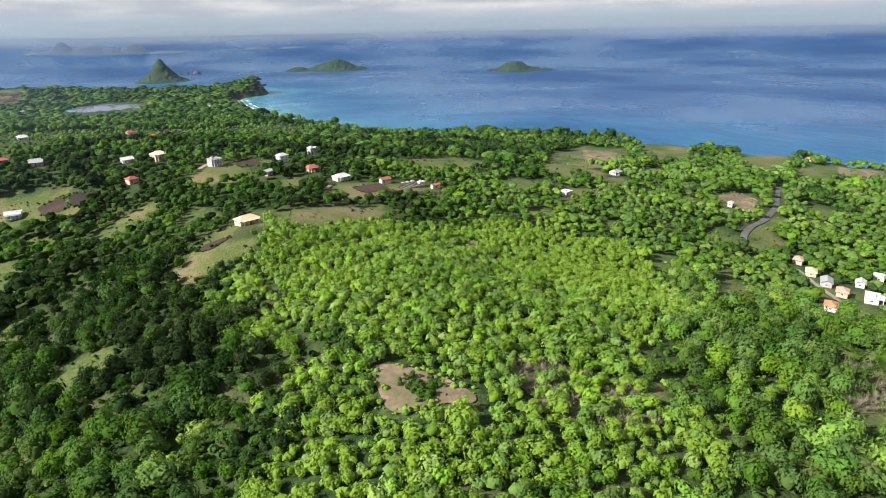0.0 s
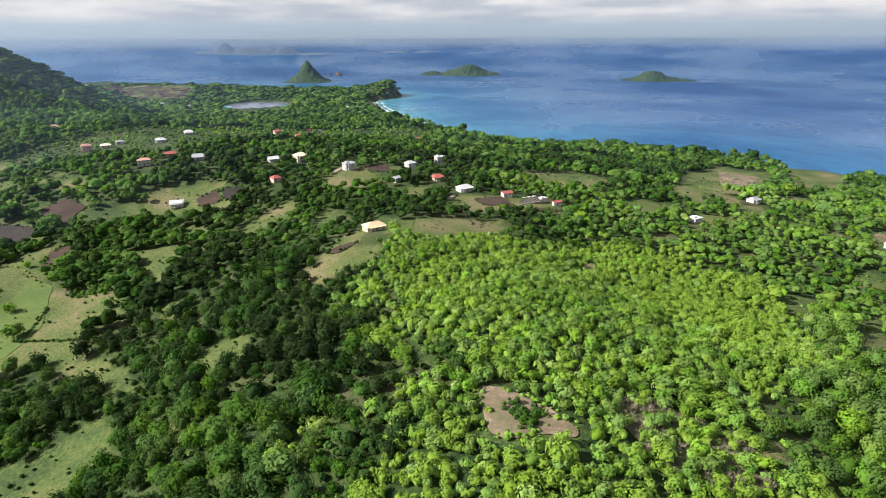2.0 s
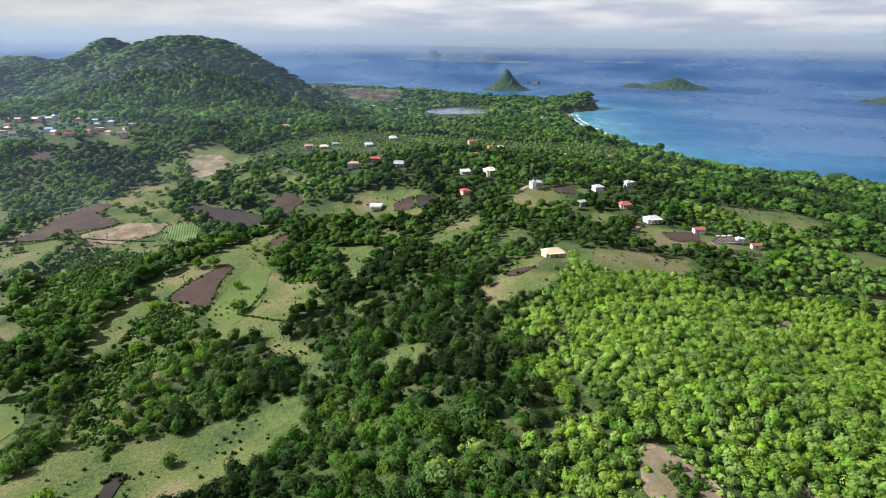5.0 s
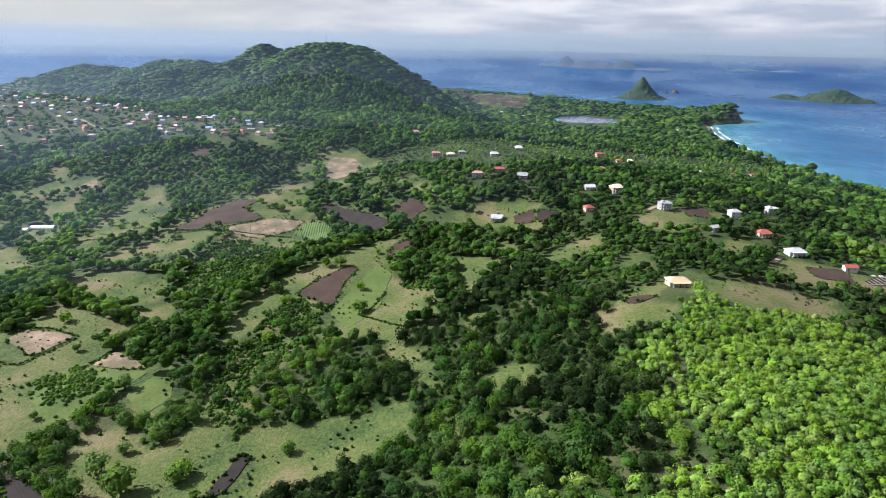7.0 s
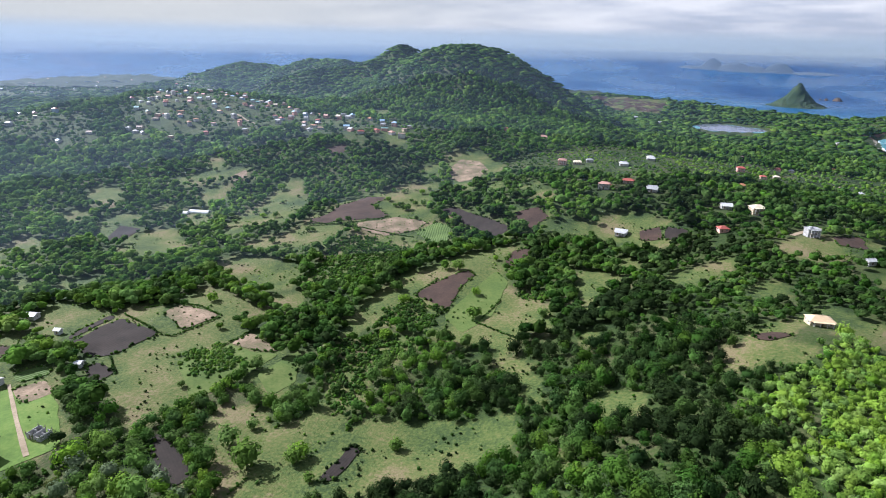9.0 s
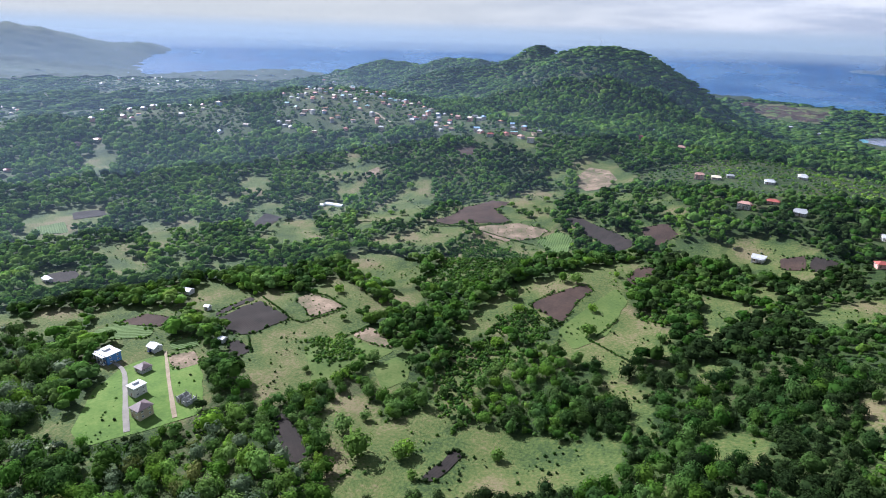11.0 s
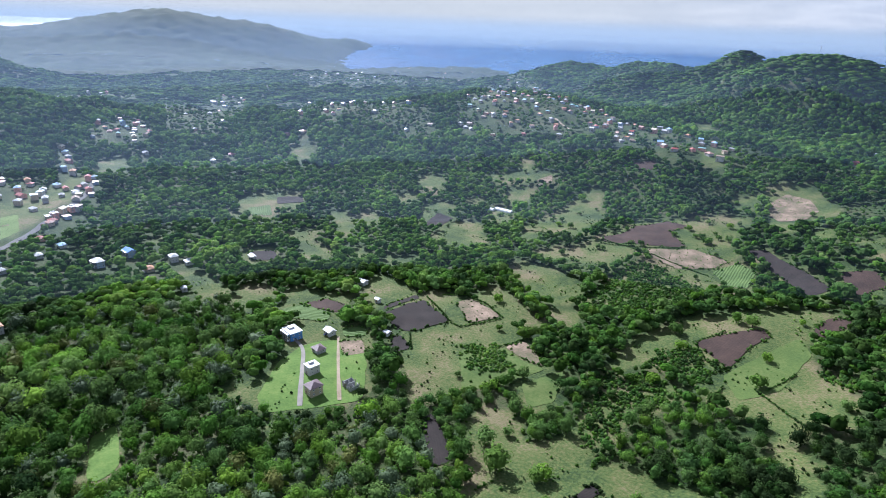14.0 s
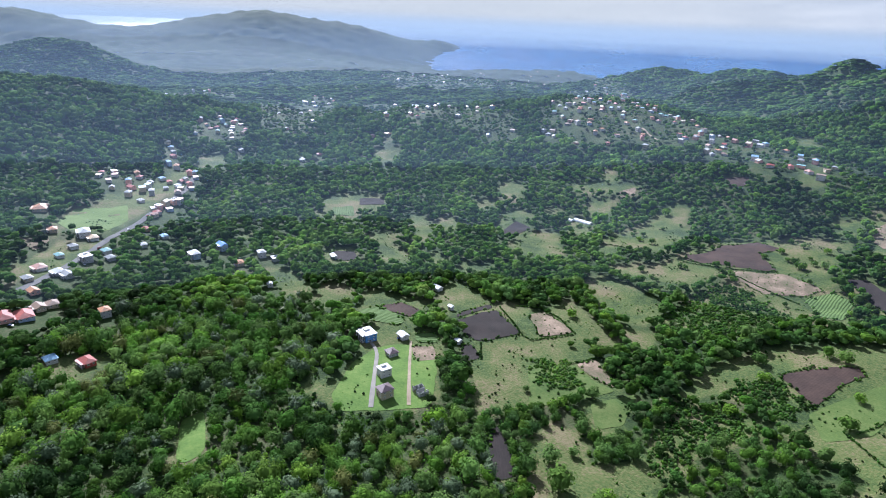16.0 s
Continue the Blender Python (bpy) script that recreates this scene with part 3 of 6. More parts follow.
opening([(-293, 512), (-236, 475), (-209, 473), (-212, 497), (-302, 557), (-323, 548)])
opening([(-214, 505), (-190, 493), (-180, 503), (-189, 536), (-214, 542), (-235, 542)])
opening([(-378, 670), (-361, 637), (-336, 606), (-313, 620), (-319, 643), (-301, 668), (-324, 717), (-369, 744), (-387, 759), (-413, 738), (-412, 704)])
opening([(-270, 590), (-286, 641), (-301, 631), (-297, 589)])
opening([(-405, 642), (-382, 650), (-409, 706), (-430, 671)])
opening([(-210, 555), (-196, 572), (-241, 626), (-257, 608)])
opening([(-131, 489), (-104, 489), (-78, 488), (-90, 539), (-129, 555), (-149, 515)])
opening([(-87, 430), (-79, 433), (-93, 465), (-100, 455)])
opening([(-269, 59), (-296, 62), (-299, 59), (-271, 48)])
opening([(-643, 878), (-632, 917), (-771, 1089), (-747, 998)])
opening([(-512, 717), (-498, 742), (-545, 791), (-560, 761)])
opening([(-117, 398), (-102, 355), (-90, 345), (-96, 384), (-79, 394), (-85, 418), (-120, 432), (-127, 424)])
opening([(-90, 428), (-80, 430), (-91, 455), (-104, 461), (-111, 447)])
opening([(-46, 382), (-36, 389), (-23, 411), (-16, 457), (-19, 467), (-42, 439), (-57, 427), (-59, 412)])
opening([(7, 382), (20, 391), (15, 422), (-1, 422), (-11, 383)])
opening([(3, 291), (13, 297), (28, 336), (27, 357), (19, 340), (2, 322), (0, 304)])
opening([(-3, 270), (14, 278), (26, 279), (31, 303), (25, 306), (0, 302), (-11, 291)])
opening([(-79, 299), (-72, 302), (-80, 323), (-85, 318)])
opening([(-51, 226), (-32, 229), (-37, 248), (-61, 249)])
opening([(31, 337), (37, 328), (49, 316), (68, 317), (96, 326), (115, 332), (123, 368), (88, 366), (55, 364), (36, 392), (31, 384)])
opening([(65, 420), (77, 416), (91, 460), (85, 476), (67, 459)])
opening([(13, 470), (33, 470), (68, 503), (83, 547), (26, 530), (4, 495)])
opening([(103, 383), (131, 393), (142, 432), (126, 432), (112, 442), (104, 447), (91, 402)])
opening([(-131, 501), (-100, 475), (-71, 471), (-67, 510), (-78, 539), (-111, 554), (-132, 551), (-149, 542)])
opening([(-174, 487), (-157, 485), (-136, 494), (-148, 525), (-171, 525), (-184, 518)])
opening([(-57, 186), (-53, 187), (-59, 203), (-65, 203)])
opening([(-51, 220), (-41, 227), (-41, 247), (-50, 246), (-60, 247)])
opening([(-72, 297), (-78, 320), (-83, 311)])
opening([(-127, 325), (-106, 315), (-110, 334), (-124, 359), (-144, 370)])
opening([(-381, -110), (-381, -99), (-384, -84), (-405, -96), (-408, -110), (-395, -116)])
opening([(-277, -28), (-297, -20), (-320, -22), (-325, -28), (-290, -36)])
opening([(-312, 46), (-331, 55), (-349, 50), (-330, 37)])
opening([(-629, 36), (-674, 42), (-650, 23)])
opening([(-477, 57), (-474, 73), (-511, 77), (-534, 61), (-515, 47)])
opening([(-948, 31), (-1023, 40), (-1004, -3), (-948, -11)])
opening([(-261, -46), (-272, -43), (-280, -46), (-272, -49)])
opening([(303, 434), (313, 424), (361, 464), (462, 523), (537, 605), (523, 665), (484, 649), (376, 546)])
opening([(496, 504), (542, 519), (645, 585), (557, 578), (579, 638)])
opening([(324, 414), (340, 413), (373, 450), (357, 458)])
opening([(623, 494), (619, 462), (684, 488), (718, 518), (903, 689), (652, 533)])
opening([(283, 365), (319, 384), (301, 398), (282, 394)])
opening([(394, 333), (398, 316), (390, 297), (418, 312), (451, 334), (442, 342), (454, 369), (418, 357)])
opening([(353, 331), (382, 342), (388, 354), (372, 355)])
opening([(322, 266), (342, 258), (346, 245), (371, 252), (384, 275), (426, 290), (417, 302), (374, 284), (356, 273), (352, 278), (343, 294), (318, 280)])
opening([(235, 231), (246, 230), (272, 251), (270, 259), (252, 252)])
opening([(216, 168), (239, 176), (254, 187), (267, 208), (268, 216), (234, 192)])
opening([(236, 404), (261, 399), (282, 427), (272, 439), (241, 432)])

# low scrub, head-high bushes without trees
scrub([(-317, 318), (-303, 319), (-288, 344), (-277, 383), (-274, 428), (-294, 439), (-344, 451), (-372, 440), (-354, 395), (-333, 336)])
scrub([(-211, 298), (-189, 306), (-192, 331), (-228, 344), (-233, 326), (-230, 296)])
scrub([(-199, 209), (-184, 198), (-182, 216), (-193, 242), (-218, 264), (-242, 274), (-230, 251)])
scrub([(-214, 248), (-197, 247), (-185, 264), (-185, 291), (-215, 291), (-227, 272)])
scrub([(-158, 379), (-149, 365), (-131, 366), (-135, 385)])
scrub([(-278, 184), (-267, 208), (-302, 231), (-316, 201)])

# hedgerows: line, width
hedge([(-259, 209), (-258, 187), (-257, 161), (-255, 144)], 8)
hedge([(-246, 143), (-219, 135), (-203, 129)], 7)
hedge([(-438, 232), (-426, 262), (-423, 305)], 9)
hedge([(-401, 296), (-361, 289), (-321, 280)], 6)
hedge([(-310, 253), (-277, 247), (-260, 253), (-265, 287), (-269, 316), (-272, 361), (-265, 405), (-250, 443), (-224, 474)], 13)
hedge([(-210, 181), (-210, 197), (-219, 224), (-228, 246)], 11)
hedge([(-499, 114), (-499, 147), (-480, 179)], 10)
hedge([(-602, 189), (-563, 200), (-509, 197)], 8)
hedge([(-644, 169), (-655, 209), (-629, 224)], 7)
hedge([(-503, 285), (-484, 321), (-480, 385)], 8)
hedge([(-316, 532), (-274, 512), (-234, 473)], 9)


def in_ring(x, y, ring):
    px, py = [p[0] for p in ring], [p[1] for p in ring]
    near = (x > min(px)) & (x < max(px)) & (y > min(py)) & (y < max(py))
    hit = np.zeros(np.shape(x), bool)
    if near.any():
        hit[near] = inside(x[near], y[near], ring)
    return hit


def near_line(x, y, line, reach):
    px, py = [p[0] for p in line], [p[1] for p in line]
    near = (x > min(px) - reach) & (x < max(px) + reach) & (y > min(py) - reach) & (y < max(py) + reach)
    hit = np.zeros(np.shape(x), bool)
    if near.any():
        hit[near] = edge_distance(x[near], y[near], line, False) < reach
    return hit


MOSAIC = [(-250, 420), (-420, 330), (-700, 250), (-900, 350), (-950, 600), (-700, 700), (-420, 760), (-260, 640)]  # small farms between the valley and the village


def wood_mask(x, y):
    """Where trees stand close together."""
    x, y = np.asarray(x, float), np.asarray(y, float)
    sx, sy = x + 2.2 * waves(x, y, 21, 22), y + 2.2 * waves(x, y, 22, 22)
    wood = np.ones(x.shape, bool)
    for ring in OPENINGS + SCRUB:
        wood &= ~in_ring(sx, sy, ring)
    for line, width in HEDGES:
        wood |= near_line(sx, sy, line, width * 0.5)
    return wood


def land(x, y):
    """Above the shore and off the pond."""
    return inside(x, y, COAST) & (edge_distance(x, y, COAST) > 16 + 20 * ((y > 950) & (y < 1950))) & (np.hypot((x + 150) / 112, (y - 1935) / 165) > 1)


# ---- ground, sea and islands ----
def polar_sheet(name, mat, surface, radii, columns, smooth=True, **attributes):
    az = np.radians(columns)
    gr, ga = np.meshgrid(radii, az, indexing="ij")
    x, y = -np.sin(ga) * gr, np.cos(ga) * gr
    z = surface(x, y)
    n, m = len(radii), len(az)
    i, j = np.meshgrid(np.arange(n - 1), np.arange(m), indexing="ij")
    k = (j + 1) % m
    faces = np.stack([i * m + j, i * m + k, (i + 1) * m + k, (i + 1) * m + j], -1).reshape(-1, 4)[:, ::-1]
    verts = np.stack([x, y, z], -1).reshape(-1, 3)
    ob = raw_mesh(name, verts, faces, mat, smooth=smooth, **{key: make(verts[:, 0], verts[:, 1]) for key, make in attributes.items()})
    return tagged(ob, kind="structure")


FRONT = list(np.arange(-84, 124, 0.5))
BACK = list(np.arange(124, 276, 4.0))
RADII = [0.02, 3] + [6 + 3.6 * i for i in range(30)] + list(np.geomspace(115, 4890, 180))
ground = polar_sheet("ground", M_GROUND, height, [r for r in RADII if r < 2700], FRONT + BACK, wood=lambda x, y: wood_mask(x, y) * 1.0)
tagged(ground, "rolling meadow and woodland ground of a green tropical coast", "ground")


M_DISTANCE = material("far_hill_woods", ((0.012, 0.024, 0.010), (0.024, 0.044, 0.016)), None, 0.004, 1.0, 0.05)


def rough_height(x, y):
    return height(x, y) + 5 + 3.5 * waves(x, y, 91, 45) + 3 * np.random.RandomState(6).uniform(-1, 1, np.shape(x))


for _name, _mat, _a, _b in (("backdrop_near_hills", M_DISTANCE, 2700, 3350), ("backdrop_far_hills", M_DISTANCE, 3350, 4900)):
    _radii = [r for r in RADII if _a <= r < _b]
    far_land = polar_sheet(_name, _mat, rough_height, [max(r for r in RADII if r < _a)] + list(np.linspace(_radii[0], _radii[-1], 3 * len(_radii))), FRONT + BACK)
    tagged(far_land, "far wooded hills and headlands pale in the haze", "hills")


def sea_surface(x, y):
    """Level out to the islands; past them the sheet lifts to meet the sky at the eye's level."""
    r, az = np.hypot(x, y), np.degrees(np.arctan2(-x, y))
    rim = 170 + 48 * np.clip((az - 4) / 24, 0, 1)
    return rim * np.clip((r - 3350) / 1545, 0, 1) ** 1.4


def sea_depth(x, y):
    return np.where((x < -900) | (y < 0), 0.9, np.clip(np.where(inside(x, y, COAST), 0, edge_distance(x, y, COAST)) / 600, 0, 1))


sea = polar_sheet("sea", M_SEA, sea_surface, [200 + 45 * i for i in range(60)] + list(np.linspace(2900, 4895, 60)), list(np.arange(-72, 112, 1.0)) + list(np.arange(112, 288, 8.0)), depth=sea_depth)
tagged(sea, "deep blue sea with turquoise shallows", "sea")


def pond_water():
    a = np.linspace(0, 2 * math.pi, 72, endpoint=False)
    wob = 1.02 + 0.10 * np.sin(3 * a + 1) + 0.06 * np.sin(5 * a)
    bm = bmesh.new()
    bm.faces.new([bm.verts.new((-160 + 92 * w * math.cos(t), 1975 + 80 * w * math.sin(t), 0.6)) for t, w in zip(a, wob)])
    mat = material("pond_water", (0.11, 0.125, 0.19), (0.17, 0.185, 0.26), 0.01, 0.12, 0.1, specular=0.5)
    return tagged(part("pond", bm, mat), "pale still pond among mangrove trees", "pond", kind="structure")


pond_water()


def island(name, x, y, lobes, label, z=0.0, step=9.0, mat=None, rough=4.0):
    """An island as one relief: lobes (dx, dy, spread, rise, steepness) on a low foot."""
    reach = max(math.hypot(l[0], l[1]) + l[2] * 2.2 for l in lobes)
    n = max(24, min(110, int(2 * reach / step)))
    g = np.linspace(-reach, reach, n)
    gx, gy = np.meshgrid(g, g, indexing="ij")
    h = np.full(gx.shape, -6.0)
    for dx, dy, spread, rise, steep in lobes:
        h = np.maximum(h, (rise + 8) * np.exp(-(np.hypot(gx - dx, gy - dy) / spread) ** steep) - 8)
    h = h + np.where(h > 2, 1, 0) * rough * (0.5 * waves(gx + x, gy + y, 3, 40) + 0.5 * np.random.RandomState(4).uniform(-1, 1, gx.shape))
    i, j = np.meshgrid(np.arange(n - 1), np.arange(n - 1), indexing="ij")
    faces = np.stack([i * n + j, (i + 1) * n + j, (i + 1) * n + j + 1, i * n + j + 1], -1).reshape(-1, 4)
    keep = (h.reshape(-1)[faces] > -5).any(1)
    verts = np.stack([gx, gy, h], -1).reshape(-1, 3)
    ob = raw_mesh(name, verts, faces[keep], mat or M_SCRUB, smooth=False)
    ob.location, ob.scale = (x, y, z), (1, 0.25 if z > 50 else 1, 1)
    return tagged(ob, label, "island", kind="structure")


M_SCRUB = material("island_scrub", ((0.016, 0.038, 0.018), (0.026, 0.055, 0.025), (0.055, 0.072, 0.038)), None, 0.012, 0.9, 0.08, bump=2.0, bump_scale=0.1)
# haze on the far islands is painted as a bluish glow of the surface
M_HAZE = bpy.data.materials.new("far_island_haze_glow")
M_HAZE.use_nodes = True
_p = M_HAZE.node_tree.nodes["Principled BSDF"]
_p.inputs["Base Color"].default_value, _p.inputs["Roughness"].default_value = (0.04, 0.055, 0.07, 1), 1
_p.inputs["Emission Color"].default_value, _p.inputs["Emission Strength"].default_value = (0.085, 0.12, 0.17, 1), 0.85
island("island_sugarloaf", 3, 2930, [(0, 0, 55, 98, 1.3), (52, -8, 42, 18, 2), (-46, 0, 38, 13, 2)], "steep cone-shaped green island")
island("island_green", 815, 3200, [(30, -8, 105, 52, 2.0), (-30, 10, 90, 30, 2.2), (-160, 40, 66, 18, 2.4), (130, -40, 60, 16, 2.4)], "low green island with a rounded hump")
island("island_sandy", 1540, 2560, [(0, 0, 80, 44, 2.0), (70, -30, 70, 16, 2.4), (-80, 40, 60, 7, 3), (140, -70, 50, 6, 3)], "small green island with a pale sandy foot")
island("islet_rocks", 165, 3330, [(0, 0, 22, 16, 2.4), (-45, 0, 12, 9, 2.5), (-70, 5, 6, 6, 2)], "dark bare rocks in the sea", step=3.0, mat=M_ROCK)
island("island_far_west", -500, 4250, [(0, 0, 75, 82, 1.7), (130, 0, 115, 56, 2.6), (245, 0, 95, 40, 2.4), (-115, 0, 115, 30, 3.0), (375, 0, 80, 60, 3.0), (560, 0, 150, 14, 3.0)], "far island with a peak, its haze painted on as a glow", z=76, step=13, mat=M_HAZE, rough=2)
island("island_far_middle", 600, 4260, [(0, 0, 120, 18, 3), (-120, 0, 70, 8, 3)], "far low island, its haze painted on as a glow", z=78, step=14, mat=M_HAZE, rough=1)
island("island_far_east", 830, 4230, [(0, 0, 130, 18, 2.6), (170, 0, 70, 10, 2.6)], "far low island, its haze painted on as a glow", z=78, step=14, mat=M_HAZE, rough=1)
island("islet_east", 2750, 2750, [(0, 0, 60, 9, 3)], "low rocky islet far out at sea", z=22, step=6, mat=M_ROCK, rough=1)


def haze_bank():
    """A glowing see-through sheet past the islands, painted as sea haze along the horizon: a plain backdrop."""
    mat = bpy.data.materials.new("sea_haze_glow")
    mat.use_nodes = True
    n, l = mat.node_tree.nodes, mat.node_tree.links
    n.remove(n["Principled BSDF"])
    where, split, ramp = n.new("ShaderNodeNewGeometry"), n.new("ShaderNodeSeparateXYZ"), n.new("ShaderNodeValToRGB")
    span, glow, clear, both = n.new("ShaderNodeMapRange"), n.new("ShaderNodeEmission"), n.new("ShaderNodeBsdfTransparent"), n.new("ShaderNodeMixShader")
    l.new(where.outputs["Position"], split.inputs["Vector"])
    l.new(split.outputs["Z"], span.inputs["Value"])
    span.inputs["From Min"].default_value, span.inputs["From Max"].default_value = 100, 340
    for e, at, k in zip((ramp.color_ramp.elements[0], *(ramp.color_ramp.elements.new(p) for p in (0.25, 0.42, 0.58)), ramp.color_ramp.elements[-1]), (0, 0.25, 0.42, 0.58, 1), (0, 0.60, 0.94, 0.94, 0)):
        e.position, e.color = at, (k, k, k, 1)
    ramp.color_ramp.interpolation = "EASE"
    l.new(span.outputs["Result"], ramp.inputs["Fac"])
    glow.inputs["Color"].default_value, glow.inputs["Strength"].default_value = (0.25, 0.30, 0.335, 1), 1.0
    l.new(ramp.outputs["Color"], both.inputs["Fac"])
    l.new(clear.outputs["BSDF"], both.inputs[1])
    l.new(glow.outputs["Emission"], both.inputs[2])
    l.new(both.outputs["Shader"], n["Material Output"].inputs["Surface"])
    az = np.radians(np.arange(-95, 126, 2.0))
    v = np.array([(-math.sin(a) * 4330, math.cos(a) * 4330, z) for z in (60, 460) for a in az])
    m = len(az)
    ob = raw_mesh("haze_sheet", v, [(i, i + 1, m + i + 1, m + i) for i in range(m - 1)], mat, smooth=True)
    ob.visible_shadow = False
    return tagged(ob, "pale blue glowing sheet painted as sea haze along the horizon", "haze", kind="structure")


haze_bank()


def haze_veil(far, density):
    """A see-through sheet added at one distance to stand in for haze; the sun and the sky light it, most of all against
    the sun.
    """
    mat = bpy.data.materials.new("haze_veil_sheet")
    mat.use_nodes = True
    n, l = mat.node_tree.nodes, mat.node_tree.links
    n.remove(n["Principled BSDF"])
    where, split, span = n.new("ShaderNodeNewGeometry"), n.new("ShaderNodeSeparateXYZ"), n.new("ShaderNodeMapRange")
    haze_tint, clear, both = n.new("ShaderNodeBsdfTranslucent"), n.new("ShaderNodeBsdfTransparent"), n.new("ShaderNodeMixShader")
    haze_tint.inputs["Color"].default_value = (0.17, 0.24, 0.36, 1)
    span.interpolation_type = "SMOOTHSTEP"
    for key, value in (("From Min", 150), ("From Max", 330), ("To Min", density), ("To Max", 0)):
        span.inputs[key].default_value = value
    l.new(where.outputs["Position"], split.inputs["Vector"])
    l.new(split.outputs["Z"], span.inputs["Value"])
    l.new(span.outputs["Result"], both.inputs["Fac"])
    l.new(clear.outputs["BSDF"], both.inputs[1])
    l.new(haze_tint.outputs["BSDF"], both.inputs[2])
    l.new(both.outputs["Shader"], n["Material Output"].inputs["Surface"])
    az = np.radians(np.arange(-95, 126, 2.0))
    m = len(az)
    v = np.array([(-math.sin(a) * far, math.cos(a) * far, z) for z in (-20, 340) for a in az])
    ob = raw_mesh("haze_sheet", v, [(i, i + 1, m + i + 1, m + i) for i in range(m - 1)], mat, smooth=True)
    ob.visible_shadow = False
    return tagged(ob, "thin bluish see-through sheet standing in for haze over the valley", "haze", kind="structure")


# sheets ringed round the camera, each adding a little painted haze
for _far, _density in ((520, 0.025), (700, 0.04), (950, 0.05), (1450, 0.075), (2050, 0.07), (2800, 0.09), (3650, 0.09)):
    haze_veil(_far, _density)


def strip(name, line, left, right, lift, mat, label, category, on_land=True, wobble=0.0):
    """A ribbon along a line on the ground, between two offsets to its left."""
    pts = []
    for (ax, ay), (bx, by) in zip(line, line[1:]):
        n = max(1, int(math.hypot(bx - ax, by - ay) / 6))
        pts += [(ax + (bx - ax) * i / n, ay + (by - ay) * i / n) for i in range(n)]
    pts.append(line[-1])
    p = np.array(pts, float)
    for _ in range(3):
        p[1:-1] = (p[:-2] + 2 * p[1:-1] + p[2:]) / 4
    d = np.gradient(p, axis=0)
    d /= np.hypot(d[:, 0], d[:, 1])[:, None]
    side = np.stack([-d[:, 1], d[:, 0]], -1)
    s = np.arange(len(p))
    wob = wobble * (np.sin(s * 0.9) + np.sin(s * 0.37 + 1))
    rows = [p + side * ((left + (right - left) * k) + wob * (k - 0.5))[:, None] for k in (0, 0.33, 0.67, 1)]
    v = np.concatenate(rows)
    z = height(v[:, 0], v[:, 1]) + lift if on_land else np.full(len(v), lift)
    m = len(p)
    i, j = np.meshgrid(np.arange(3), np.arange(m - 1), indexing="ij")
    faces = np.stack([i * m + j, i * m + j + 1, (i + 1) * m + j + 1, (i + 1) * m + j], -1).reshape(-1, 4)[:, ::-1]
    return tagged(raw_mesh(name, np.column_stack([v, z]), faces, mat, smooth=True), label, category, kind="structure")


BAY = [(470, 985), (400, 1090), (345, 1170), (313, 1262), (283, 1352), (252, 1480), (232, 1580), (214, 1700), (203, 1850), (208, 1960)]
strip("beach", BAY, 1, 13, 0.35, M_SAND, "pale sand beach along the bay", "beach", wobble=3)
strip("surf", BAY, 0, -4, 0.25, M_FOAM, "white surf breaking along the beach", "surf", on_land=False, wobble=2)
strip("surf_line", [(x - 22, y) for x, y in BAY[::-1]][::-1][3:], -40, -42, 0.25, M_FOAM, "thin outer line of breaking waves", "surf", on_land=False, wobble=4)
strip("headland_cliff", [(196, 1950), (212, 2005), (250, 2045), (300, 2090), (328, 2140)], 2, 24, 0.6, M_CLIFF, "reddish bare rock cliff of the headland", "cliff", wobble=3)
strip("reef_surf", [(1640, 2490), (1720, 2440), (1820, 2380), (1900, 2350)], -5, 5, 0.25, M_FOAM, "white surf over a reef", "surf", on_land=False, wobble=4)


PALE = []
VERGES = []  # the rims of fields, where weeds and bushes grow


